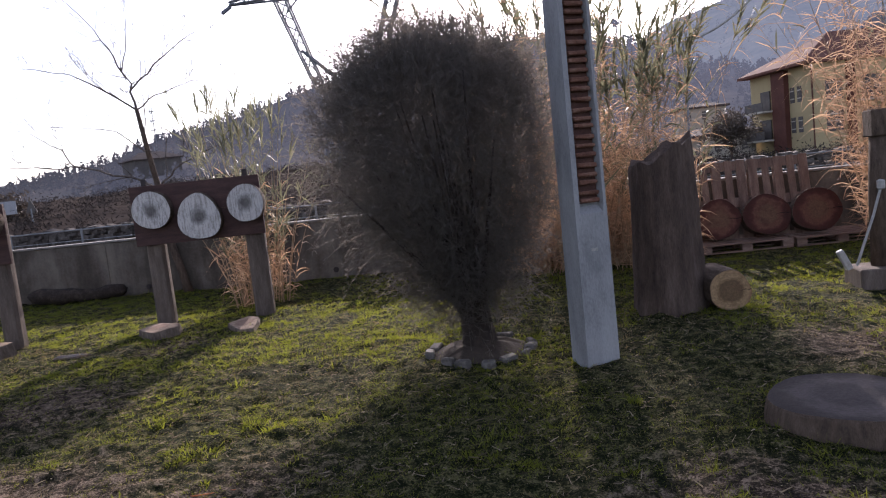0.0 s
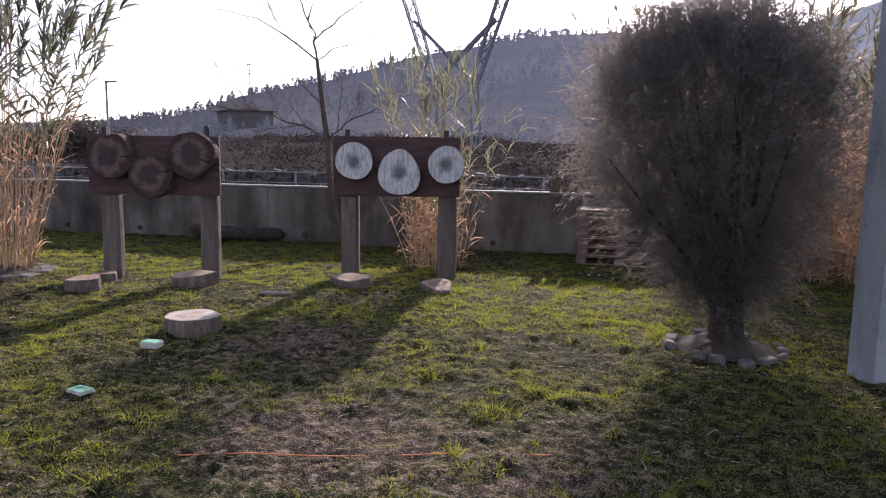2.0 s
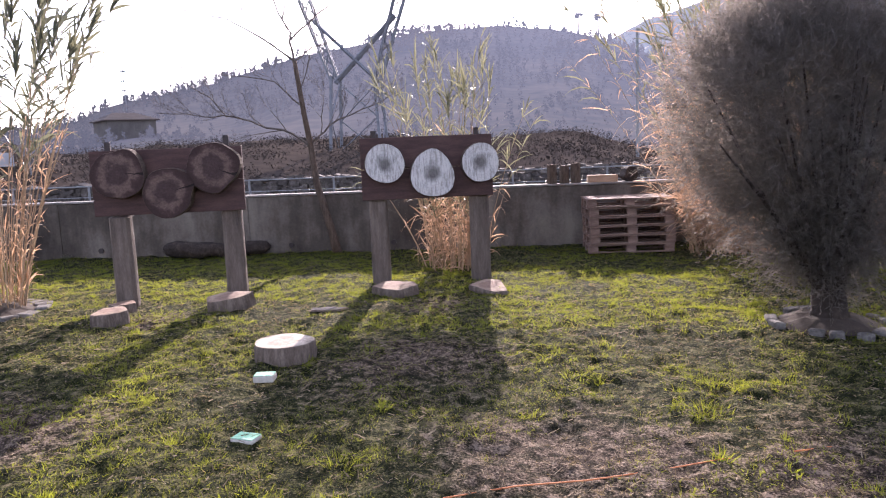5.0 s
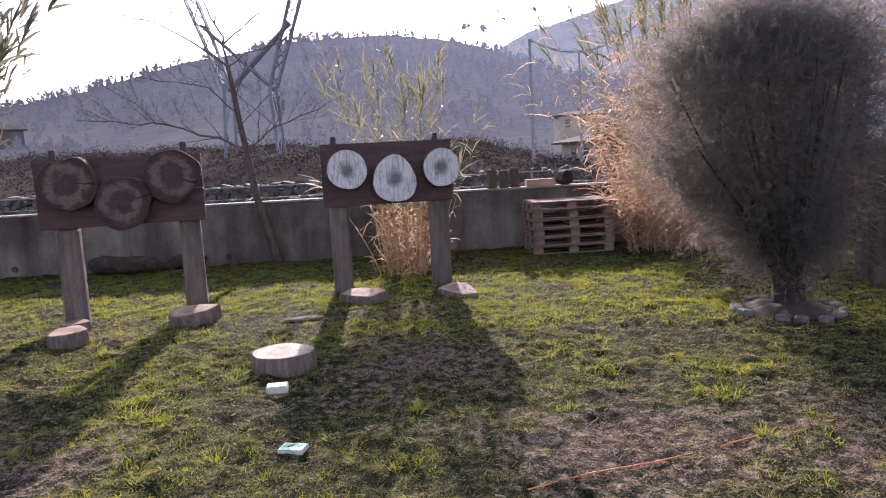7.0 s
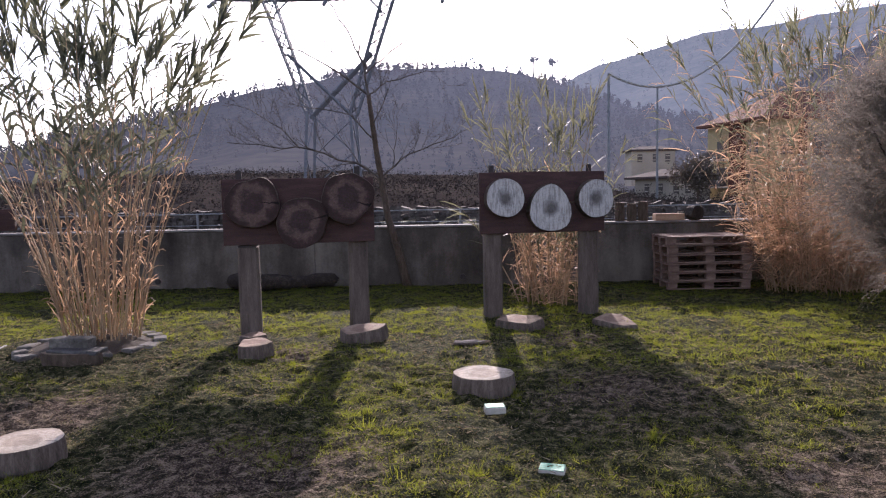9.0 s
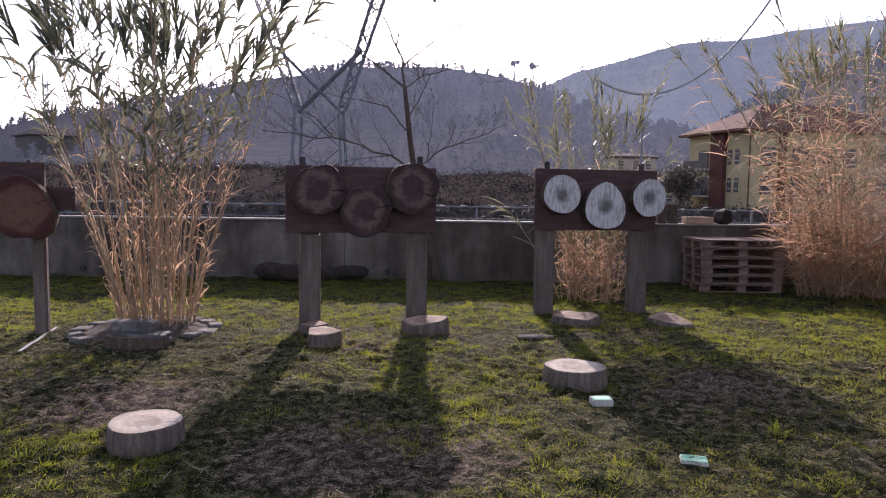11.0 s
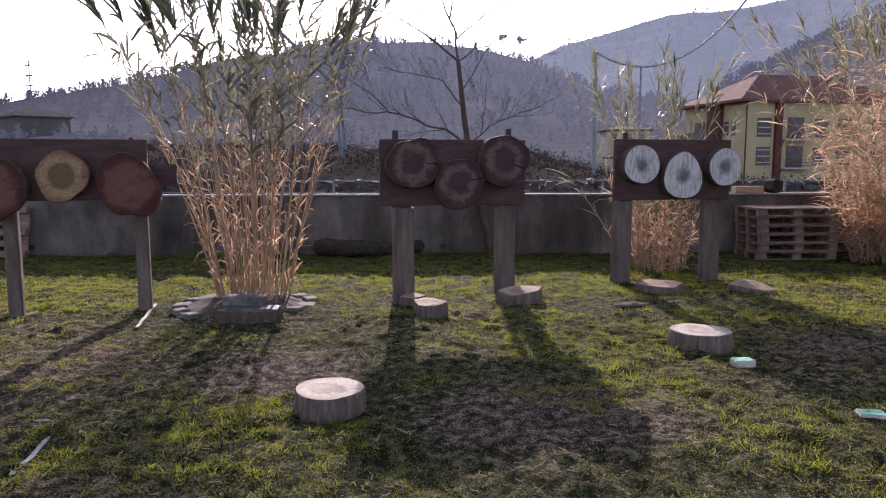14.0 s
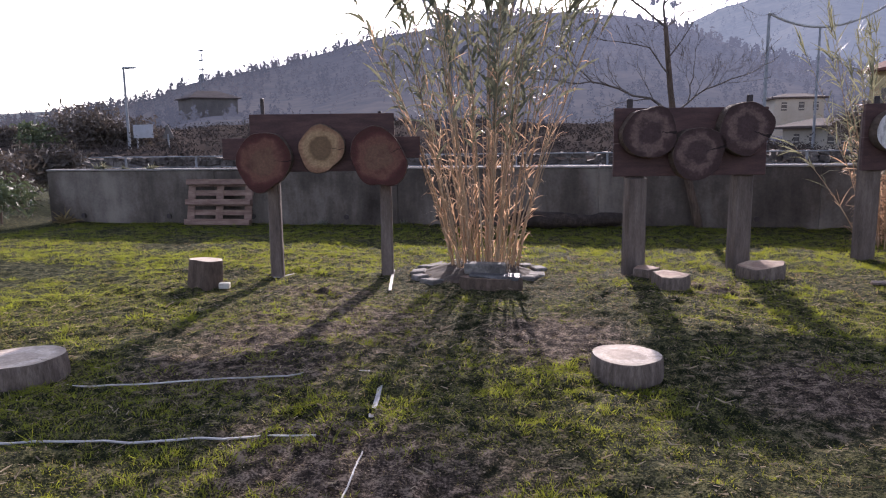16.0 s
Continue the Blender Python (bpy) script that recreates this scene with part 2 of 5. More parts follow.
M_BLOCK = blotchy("pale_block", [(0.32, 0.29, 0.24), (0.52, 0.48, 0.40)], 9.0, 60, 0.8)
M_ORANGE = blotchy("orange_cord", [(0.42, 0.13, 0.05), (0.60, 0.22, 0.08)], 9.0, 60, 0.7)
M_CANE = blotchy("dry_cane", [(0.17, 0.105, 0.06), (0.34, 0.23, 0.135), (0.50, 0.37, 0.23)], 6.0, 40, 0.6, (1, 1, 0.25))
M_STRAW = leaf("dry_leaf", (0.30, 0.175, 0.11), (0.62, 0.43, 0.27), (0.72, 0.44, 0.26), 0.5)
M_REED = leaf("reed_leaf", (0.045, 0.052, 0.040), (0.145, 0.145, 0.100), (0.34, 0.33, 0.19), 0.34, 0.5)
# lighter copy of the reed leaf: backlight put into the leaf colour
M_REEDBACKLIT = leaf("backlit_reed_leaf", (0.060, 0.064, 0.040), (0.17, 0.160, 0.095), (0.42, 0.41, 0.24), 0.38, 0.5)
M_NEEDLE = leaf("bush_sprig", (0.060, 0.054, 0.050), (0.130, 0.116, 0.102), (0.40, 0.35, 0.30), 0.55, 0.8, 0.15)
M_GRASS = leaf("grass_blade", (0.018, 0.038, 0.006), (0.105, 0.120, 0.018), (0.53, 0.56, 0.055), 0.52, 0.6, 0.12)
M_DRYGRASS = leaf("dead_grass", (0.085, 0.062, 0.030), (0.29, 0.225, 0.11), (0.46, 0.34, 0.13), 0.42, 0.7, 0.1)
M_LITTER = leaf("ground_litter", (0.016, 0.011, 0.008), (0.34, 0.275, 0.19), (0.38, 0.30, 0.18), 0.3, 0.85, 0.05)
M_TWIG = blotchy("grey_twig", [(0.075, 0.062, 0.055), (0.16, 0.13, 0.11)], 9.0, 60, 0.9)
# haze colour that the hills and their trees emit themselves
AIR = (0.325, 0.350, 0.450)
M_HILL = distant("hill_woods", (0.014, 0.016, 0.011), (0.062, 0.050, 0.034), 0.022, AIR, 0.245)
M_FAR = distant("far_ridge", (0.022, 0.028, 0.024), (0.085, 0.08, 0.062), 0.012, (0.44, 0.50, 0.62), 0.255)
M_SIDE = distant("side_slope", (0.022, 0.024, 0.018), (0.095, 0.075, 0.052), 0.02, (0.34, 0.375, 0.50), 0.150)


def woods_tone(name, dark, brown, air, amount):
    """Trees on a far slope: patches of evergreen and of bare winter wood, haze put in as emission."""
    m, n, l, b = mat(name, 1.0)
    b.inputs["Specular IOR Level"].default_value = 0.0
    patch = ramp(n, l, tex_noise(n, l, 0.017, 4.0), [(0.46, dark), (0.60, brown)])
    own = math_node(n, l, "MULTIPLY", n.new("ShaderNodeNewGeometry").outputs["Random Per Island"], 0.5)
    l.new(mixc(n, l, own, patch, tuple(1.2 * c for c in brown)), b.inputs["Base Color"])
    haze_glow(n, l, b, air, amount)
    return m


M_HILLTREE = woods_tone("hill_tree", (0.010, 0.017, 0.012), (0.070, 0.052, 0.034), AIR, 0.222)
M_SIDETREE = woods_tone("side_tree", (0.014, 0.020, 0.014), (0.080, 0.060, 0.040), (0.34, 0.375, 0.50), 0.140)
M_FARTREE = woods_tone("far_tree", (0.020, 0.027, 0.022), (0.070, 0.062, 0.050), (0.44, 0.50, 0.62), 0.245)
M_SCRUB = blotchy("foothill_scrub", [(0.036, 0.030, 0.027), (0.057, 0.047, 0.041), (0.090, 0.073, 0.061)], 0.15, 1.5, 1.0)
M_FOOT = blotchy("foothill_earth", [(0.034, 0.028, 0.025), (0.056, 0.046, 0.040), (0.088, 0.072, 0.060)], 0.10, 1.3, 1.0)
for _m in (M_SCRUB, M_FOOT):
    _m.node_tree.nodes["Principled BSDF"].inputs["Specular IOR Level"].default_value = 0.0
# far houses: the haze before them is put into these base colours
M_HAZEWALL = blotchy("hazed_grey_render", [(0.085, 0.075, 0.070), (0.15, 0.13, 0.115)], 0.4, 4, 0.95)
M_HAZEROOF = blotchy("hazed_roof", [(0.055, 0.042, 0.038), (0.10, 0.076, 0.066)], 0.6, 6, 0.95)
M_HAZECREAM = blotchy("hazed_cream_render", [(0.30, 0.27, 0.215), (0.40, 0.355, 0.29)], 0.4, 5, 0.95)
M_YELLOW = blotchy("yellow_render", [(0.38, 0.30, 0.16), (0.47, 0.38, 0.21)], 0.5, 6, 0.9)
M_CREAM = blotchy("cream_render", [(0.40, 0.36, 0.29), (0.50, 0.46, 0.38)], 0.5, 6, 0.9)
M_TILE = blotchy("roof_tiles", [(0.095, 0.042, 0.032), (0.20, 0.092, 0.066)], 1.2, 9, 0.95)
M_BROWN = blotchy("brown_cladding", [(0.08, 0.03, 0.022), (0.13, 0.05, 0.035)], 1.0, 8, 0.8)
M_SHUTTER = blotchy("window_shutter", [(0.07, 0.06, 0.055), (0.13, 0.115, 0.10)], 2.0, 20, 0.6)
M_SIGN = blotchy("sign_panel", [(0.26, 0.26, 0.27), (0.36, 0.36, 0.37)], 2.0, 20, 0.5)

# bare earth, worn spots and grass on the one ground sheet
M_GROUND, _n, _l, _b = mat("meadow", 0.95)
_wear = _n.new("ShaderNodeAttribute")
_wear.attribute_name = "wear"
_f1 = tex_noise(_n, _l, 1.1, 6.0)
_f2 = tex_noise(_n, _l, 14.0, 6.0)
_f3 = tex_noise(_n, _l, 90.0, 4.0)
_soil = ramp(_n, _l, math_node(_n, _l, "ADD", math_node(_n, _l, "MULTIPLY", _f2, 0.5), math_node(_n, _l, "MULTIPLY", _f3, 0.5)), [(0.43, (0.022, 0.016, 0.012)), (0.51, (0.085, 0.062, 0.045)), (0.59, (0.28, 0.215, 0.158))])
_turf = ramp(_n, _l, math_node(_n, _l, "ADD", math_node(_n, _l, "MULTIPLY", _f2, 0.5), math_node(_n, _l, "MULTIPLY", _f3, 0.5)), [(0.44, (0.010, 0.013, 0.005)), (0.51, (0.036, 0.039, 0.014)), (0.58, (0.14, 0.128, 0.056))])
_k = math_node(_n, _l, "ADD", _wear.outputs["Fac"], math_node(_n, _l, "MULTIPLY", math_node(_n, _l, "SUBTRACT", _f1, 0.5), 1.1))
_k = math_node(_n, _l, "ADD", _k, math_node(_n, _l, "MULTIPLY", math_node(_n, _l, "SUBTRACT", _f2, 0.5), 0.9))
_l.new(mixc(_n, _l, ramp(_n, _l, _k, [(0.40, (0, 0, 0)), (0.72, (1, 1, 1))]), _turf, _soil), _b.inputs["Base Color"])
_b.inputs["Specular IOR Level"].default_value = 0.05
_f4 = tex_noise(_n, _l, 38.0, 3.0)
bump(_n, _l, _b, math_node(_n, _l, "ADD", _f4, math_node(_n, _l, "MULTIPLY", _f3, 0.5)), 1.0, 0.05)


# ---- mesh helpers ----
def part(name, bm, material, parent=None, label="", smooth=False):
    """Links a bmesh as one mesh object, under a thing or a part."""
    me = bpy.data.meshes.new(name)
    bm.to_mesh(me)
    bm.free()
    for m in material if isinstance(material, (list, tuple)) else [material]:
        me.materials.append(m)
    if smooth:
        for p in me.polygons:
            p.use_smooth = True
    ob = new(name, me)
    ob.parent = parent
    if label:
        ob["label"] = label
    return ob


def thing(name, m, label, category, group="", kind=""):
    ob = new(name)
    ob.matrix_world = m
    return tagged(ob, label, category, group, kind)


def box(bm, c, s, rot=None, bevel=0.0, jit=0.0, rng=None):
    """A box of size s about c, its edges eased; rot turns it about its centre."""
    r = bmesh.ops.create_cube(bm, size=1.0)
    vs = r["verts"]
    for v in vs:
        v.co = Vector((v.co.x * s[0], v.co.y * s[1], v.co.z * s[2]))
        if jit:
            v.co += Vector([rng.uniform(-jit, jit) for _ in range(3)])
    if bevel:
        es = {e for v in vs for e in v.link_edges}
        out = bmesh.ops.bevel(bm, geom=list(es), offset=bevel, segments=1, affect="EDGES", profile=0.5)
        vs = list({v for f in out["faces"] for v in f.verts} | {v for v in vs if v.is_valid})
    m = Matrix.Translation(c) @ (rot or Matrix()).to_4x4()
    for v in vs:
        v.co = m @ v.co
    return vs


def boxed(s, c=(0, 0, 0), rot=None, bevel=0.0, jit=0.0, rng=None):
    bm = bmesh.new()
    box(bm, c, s, rot, bevel, jit, rng)
    return bm


def tube(bm, pts, radii, sides=6, cap=True):
    """A tapered tube along points."""
    rings = []
    for i, p in enumerate(pts):
        p = Vector([float(v) for v in p])
        d = (Vector(pts[min(i + 1, len(pts) - 1)]) - Vector(pts[max(i - 1, 0)])).normalized()
        a = d.orthogonal().normalized() if abs(d.z) > 0.9 else d.cross(Vector((0, 0, 1))).normalized()
        if rings and a.dot(prev) < 0:
            a = -a
        prev = a
        b = d.cross(a)
        rings.append([bm.verts.new(p + float(radii[i]) * (math.cos(t) * a + math.sin(t) * b)) for t in (2 * math.pi * k / sides for k in range(sides))])
    for r0, r1 in zip(rings, rings[1:]):
        for k in range(sides):
            bm.faces.new((r0[k], r0[(k + 1) % sides], r1[(k + 1) % sides], r1[k]))
    if cap:
        bm.faces.new(rings[0][::-1])
        bm.faces.new(rings[-1])
    return bm


def round_slice(rx, ry, th, seed, segs=44, rough=0.05, cone=0.0, egg=0.0):
    """A sawn round of a log about the local z axis, from z = 0 up to th: sawn faces (slot 0), bark between (slot 1)."""
    rng = random.Random(seed)
    ph = [rng.uniform(0, 6.28) for _ in range(6)]
    amp = [rough, rough * 0.8, rough * 0.5, rough * 0.4, rough * 0.25, rough * 0.2]
    bm = bmesh.new()
    rings = []
    for z, k in ((0.0, 0.985), (0.012, 1.0), (th * 0.5, 1.012), (th - 0.012, 1.0), (th, 0.982)):
        ring = []
        for i in range(segs):
            a = 2 * math.pi * i / segs
            r = 1 + sum(amp[j] * math.sin((j + 2) * a + ph[j]) for j in range(6)) + rng.uniform(-0.008, 0.008)
            r *= k * (1 + cone * (1 - z / th))
            ring.append(bm.verts.new((rx * r * math.cos(a) * (1 - egg * math.sin(a)), ry * r * math.sin(a), z)))
        rings.append(ring)
    for r0, r1 in zip(rings, rings[1:]):
        for i in range(segs):
            f = bm.faces.new((r0[i], r0[(i + 1) % segs], r1[(i + 1) % segs], r1[i]))
            f.material_index = 1
    for ring, z, flip in ((rings[0], 0.0, True), (rings[-1], th, False)):
        c = bm.verts.new((0, 0, z))
        for i in range(segs):
            a, b = ring[i], ring[(i + 1) % segs]
            bm.faces.new((c, b, a) if flip else (c, a, b))
    return bm


def strips(name, P, W, material, parent=None):
    """Many thin blades in one mesh: P (n, k, 3) centre lines, W (n, k, 3) half-width vectors."""
    n, k = P.shape[:2]
    V = np.stack([P - W, P + W], axis=2).reshape(-1, 3).astype(np.float32)
    base = (np.arange(n) * 2 * k)[:, None, None]
    q = (np.arange(k - 1) * 2)[None, :, None] + np.array([0, 1, 3, 2])[None, None, :]
    F = (base + q).reshape(-1, 4).astype(np.int32)
    me = bpy.data.meshes.new(name)
    me.vertices.add(len(V))
    me.vertices.foreach_set("co", V.ravel())
    me.loops.add(F.size)
    me.loops.foreach_set("vertex_index", F.ravel())
    me.polygons.add(len(F))
    me.polygons.foreach_set("loop_start", (np.arange(len(F)) * 4).astype(np.int32))
    me.update(calc_edges=True)
    me.materials.append(material)
    ob = new(name, me)
    ob.parent = parent
    return ob


def blades(rs, base, direction, length, width, droop, k=4, taper=(0.6, 1.0, 0.75, 0.06)):
    """Curved blades from base points along directions, drooping towards their tips."""
    s = np.linspace(0, 1, k)
    P = base[:, None, :] + direction[:, None, :] * (length[:, None] * s)[:, :, None]
    P[:, :, 2] -= (droop * length)[:, None] * s ** 2
    side = np.cross(direction, rs.normal(size=direction.shape))
    side /= np.linalg.norm(side, axis=1)[:, None] + 1e-9
    W = side[:, None, :] * (width[:, None] * np.array(taper)[None, :] * 0.5)[:, :, None]
    return P, W


def grid_mesh(name, xs, ys, zf, material):
    X, Y = np.meshgrid(xs, ys)
    V = np.stack([X, Y, zf(X, Y)], axis=2).reshape(-1, 3)
    nx, ny = len(xs), len(ys)
    i = np.arange((ny - 1) * (nx - 1))
    a = (i // (nx - 1)) * nx + i % (nx - 1)
    F = np.stack([a, a + 1, a + nx + 1, a + nx], axis=1)
    me = bpy.data.meshes.new(name)
    me.from_pydata(V.tolist(), [], F.tolist())
    me.polygons.foreach_set("use_smooth", np.ones(len(F), dtype=bool))
    me.materials.append(material)
    return new(name, me), V


# ---- ground ----
EARTH = [(-9.3, 4.3, 1.5, 1.9), (-9.9, 5.6, 0.9, 0.5), (-8.2, 2.4, 1.4, 0.8), (-6.5, 6.6, 0.5, 0.6), (-5.9, 3.9, 1.3, 0.9), (-7.6, 4.6, 0.9, 0.8),
         (-3.6, 5.4, 1.0, 1.1), (-2.4, 4.0, 1.3, 0.9), (-4.0, 2.6, 1.3, 0.8), (-1.2, 3.9, 0.8, 1.2), (-0.5, 3.0, 1.2, 0.9), (1.2, 4.2, 1.0, 0.7), (2.2, 6.6, 0.6, 0.8), (-3.9, 7.4, 0.5, 0.4)]


def wear_at(x, y):
    w = np.zeros_like(x)
    for cx, cy, rx, ry in EARTH:
        w = np.maximum(w, 0.8 * np.exp(-(((x - cx) / rx) ** 2 + ((y - cy) / ry) ** 2) * 1.1))
    return w


LAT = np.random.RandomState(99).normal(0, 1, (64, 64))


def lattice_noise(x, y, cell):
    u, v = np.asarray(x) / cell, np.asarray(y) / cell
    i, j = np.floor(u).astype(int), np.floor(v).astype(int)
    f, g = u - i, v - j
    f, g = f * f * (3 - 2 * f), g * g * (3 - 2 * g)
    c = [LAT[(i + a) % 64, (j + b) % 64] for a, b in ((0, 0), (1, 0), (0, 1), (1, 1))]
    return (c[0] * (1 - f) + c[1] * f) * (1 - g) + (c[2] * (1 - f) + c[3] * f) * g


def ground_z(x, y):
    near = np.exp(-(((x + 5) / 16) ** 2 + ((y - 5) / 12) ** 2) ** 2)
    return near * (0.014 * np.sin(1.7 * x + 0.6) * np.sin(1.3 * y) + 0.010 * np.sin(4.1 * x + 2.0 * y) + 0.007 * lattice_noise(x, y, 0.31) + 0.0095 * lattice_noise(x + 3.3, y, 0.14) + 0.0100 * lattice_noise(x, y + 7.7, 0.075))


gx = np.concatenate([[-3000, -1200, -500, -200, -100, -60, -40, -30, -25], np.arange(-20, -12.2, 0.2), np.arange(-12.2, 4.0, 0.035), np.arange(4.0, 8.01, 0.2), [10, 13, 18, 26, 40, 60, 100, 200, 500, 1200, 3000]])
gy = np.concatenate([[-3000, -1000, -300, -100, -40, -20, -12, -8, -5], np.arange(-3, 1.4, 0.2), np.arange(1.4, 6.6, 0.035), np.arange(6.6, 13.01, 0.12), [15, 18, 24, 34, 50, 80, 140, 300, 700, 1500, 3000]])
ground, gv = grid_mesh("ground", gx, gy, ground_z, M_GROUND)
tagged(ground, "patchy winter meadow of short grass with worn bare earth", "ground", kind="structure")
att = ground.data.attributes.new("wear", "FLOAT", "POINT")
att.data.foreach_set("value", wear_at(gv[:, 0], gv[:, 1]).astype(np.float32))

# ---- concrete wall behind the meadow ----
WALL_YAW = 6.84


def wall_y(x):
    return 11.85 + 0.12 * (x + 3.1)


wall = new("wall_north")
wall.matrix_world = pose(-4.6, wall_y(-4.6) + 0.14, 0, 0, 0, WALL_YAW)
tagged(wall, "low stained grey concrete wall along the back of the meadow", "wall", kind="structure")
rng = random.Random(5)
x0 = -13.2
while x0 < 14.0:
    w = 3.3
    part("panel", boxed((w - 0.004, 0.26, 1.25), (x0 + w / 2, 0, 0.31), bevel=0.01), M_WALL, wall)
    part("coping", boxed((w - 0.012, 0.30, 0.035), (x0 + w / 2, 0, 0.953), bevel=0.008), M_CAP, wall, "worn concrete coping, its sunlit edge put into a paler colour")
    for k in (0.7, 2.4):
        part("weep_hole", tube(bmesh.new(), [(x0 + k, -0.16, 0.13), (x0 + k, -0.10, 0.13)], [0.045, 0.045], 10), M_IRON, wall, "dark drain pipe end")
    x0 += w


# ---- throwing targets ----
FLAT = Matrix.Rotation(radians(90), 4, "X")


def round_target(parent, x, z, rx, rz, th, seed, material, y=0.0, tilt=0.0, bark=None, rough=0.05, egg=0.0):
    """A log round fixed flat against a board."""
    ob = part("target_round", round_slice(rx, rz, th, seed, 44, rough, 0.0, egg), [material, bark or M_BARK], parent)
    ob.matrix_local = pose(x, y, z) @ FLAT @ pose(0, 0, 0, 0, 0, tilt)
    return ob


def post(parent, x, y, top, w, d, seed, round_post=True, notch=0.0):
    """A weathered post; notch: how far it stands out below the board that it carries."""
    rng = random.Random(seed)
    bm = bmesh.new()
    rings = []
    for z in (-0.15, 0.2, 0.6, 0.965, 0.985, top):
        ring = []
        for i in range(14):
            a = 2 * math.pi * i / 14
            c, s = math.cos(a), math.sin(a)
            e = 3.4 if round_post else 6.0
            k = (abs(c) ** e + abs(s) ** e) ** (-1 / e) * (1.04 - 0.05 * z / top + rng.uniform(-0.012, 0.012))
            ring.append(bm.verts.new((x + w / 2 * k * c, y + d / 2 * k * s - (notch if z < 0.97 else 0.0), z)))
        rings.append(ring)
    for r0, r1 in zip(rings, rings[1:]):
        for i in range(14):
            bm.faces.new((r0[i], r0[(i + 1) % 14], r1[(i + 1) % 14], r1[i]))
    bm.faces.new(rings[-1])
    return part("post", bm, M_POST, parent)


def pin(parent, x, y, z0, z1, w=0.06):
    return part("pin", boxed((w, 0.03, z1 - z0), (x, y, (z0 + z1) / 2), bevel=0.006), M_IRON, parent, "dark iron pin above the board")


GROUP = "knife throwing targets"
# white-painted rounds
ta = thing("throwing_target", pose(-4.17, 8.62, 0, 0, 0, 18.5), "dark board on two posts with three white-painted log rounds", "target", GROUP)
for k, (zc, h) in enumerate(((1.53, 0.355), (1.175, 0.350))):
    part("board", boxed((1.52, 0.05, h), (0, 0.025, zc), bevel=0.005), M_BOARD, ta)
round_target(ta, -0.49, 1.415, 0.225, 0.222, 0.14, 11, M_WHITE, rough=0.014)
round_target(ta, 0.045, 1.29, 0.250, 0.275, 0.14, 12, M_WHITE, rough=0.016, egg=0.17)
round_target(ta, 0.60, 1.385, 0.212, 0.228, 0.14, 13, M_WHITE, rough=0.014)
post(ta, -0.58, 0.15, 1.62, 0.215, 0.19, 1)
post(ta, 0.61, 0.15, 1.62, 0.225, 0.19, 2)
pin(ta, -0.60, 0.075, 1.60, 1.79)
pin(ta, 0.59, 0.075, 1.60, 1.79)
# weathered rounds
tb = thing("throwing_target", pose(-6.70, 7.36, 0, 0, 0, 18.0), "dark board on two posts with three weathered brown log rounds", "target", GROUP)
for k, (zc, h) in enumerate(((1.495, 0.345), (1.155, 0.33))):
    part("board", boxed((1.55, 0.05, h), (0.02, 0.025, zc), bevel=0.005), M_BOARD, tb)
round_target(tb, -0.435, 1.42, 0.262, 0.262, 0.15, 21, M_CUTDARK)
round_target(tb, 0.05, 1.215, 0.272, 0.252, 0.15, 22, M_CUTDARK, tilt=15)
round_target(tb, 0.515, 1.455, 0.268, 0.262, 0.15, 23, M_CUTDARK, tilt=-20)
post(tb, -0.515, 0.15, 1.60, 0.215, 0.19, 3, notch=0.10)
post(tb, 0.62, 0.15, 1.60, 0.21, 0.19, 4)
pin(tb, -0.585, 0.075, 1.6, 1.76)
pin(tb, 0.63, 0.075, 1.6, 1.79)
# reddish rounds on a crossboard
tc = thing("throwing_target", pose(-10.15, 6.16, 0, 0, 0, 18.0), "dark board and crossbar on two narrow posts with reddish log rounds", "target", GROUP)
part("board", boxed((1.41, 0.045, 0.56), (0, 0.0225, 1.362), bevel=0.005), M_BOARD, tc)
part("crossbar", boxed((1.95, 0.06, 0.21), (-0.02, 0.078, 1.31), bevel=0.006), M_BOARD, tc)
round_target(tc, -0.56, 1.19, 0.262, 0.285, 0.13, 31, M_CUTRED)
round_target(tc, 0.0, 1.305, 0.215, 0.235, 0.11, 32, M_CUTPALE)
round_target(tc, 0.55, 1.215, 0.262, 0.300, 0.13, 33, M_CUTRED, tilt=20)
post(tc, -0.53, 0.17, 1.58, 0.125, 0.12, 5, False)
post(tc, 0.60, 0.17, 1.58, 0.118, 0.12, 6, False)
pin(tc, -0.585, 0.07, 1.55, 1.80, 0.035)
pin(tc, 0.56, 0.07, 1.55, 1.665, 0.035)


# ---- stumps, log slabs, small things on the meadow ----
def stump(x, y, r, h, seed, label, rough=0.035, group="sawn stumps on the meadow", top=None, name="stump", turn=0.0, tilt=(0, 0), z=0.0, side=None):
    ob = part(name, round_slice(r, r, h + 0.03, seed, 40, rough, 0.05), [top or M_STUMPTOP, side or M_BARKLIGHT])
    ob.matrix_world = pose(x, y, z - 0.03, tilt[0], tilt[1], turn)
    return tagged(ob, label, "stump", group)


stump(-4.63, 5.57, 0.225, 0.12, 41, "pale sawn stump round standing on the grass")
stump(-7.15, 3.94, 0.205, 0.105, 42, "pale sawn stump with grey bark on worn earth")
stump(-10.60, 2.95, 0.25, 0.12, 43, "low pale sawn stump beside the white tape", 0.06)
stump(-11.12, 5.52, 0.155, 0.27, 44, "tall narrow stump with cracked bark", 0.07, top=M_STUMPTOP, side=M_BARK, tilt=(-4, 3))
stump(1.80, 5.16, 0.39, 0.115, 45, "wide thin slab of a thick trunk lying flat", 0.03, top=M_CUTDARKGREY, name="trunk_slab", side=M_BARK)


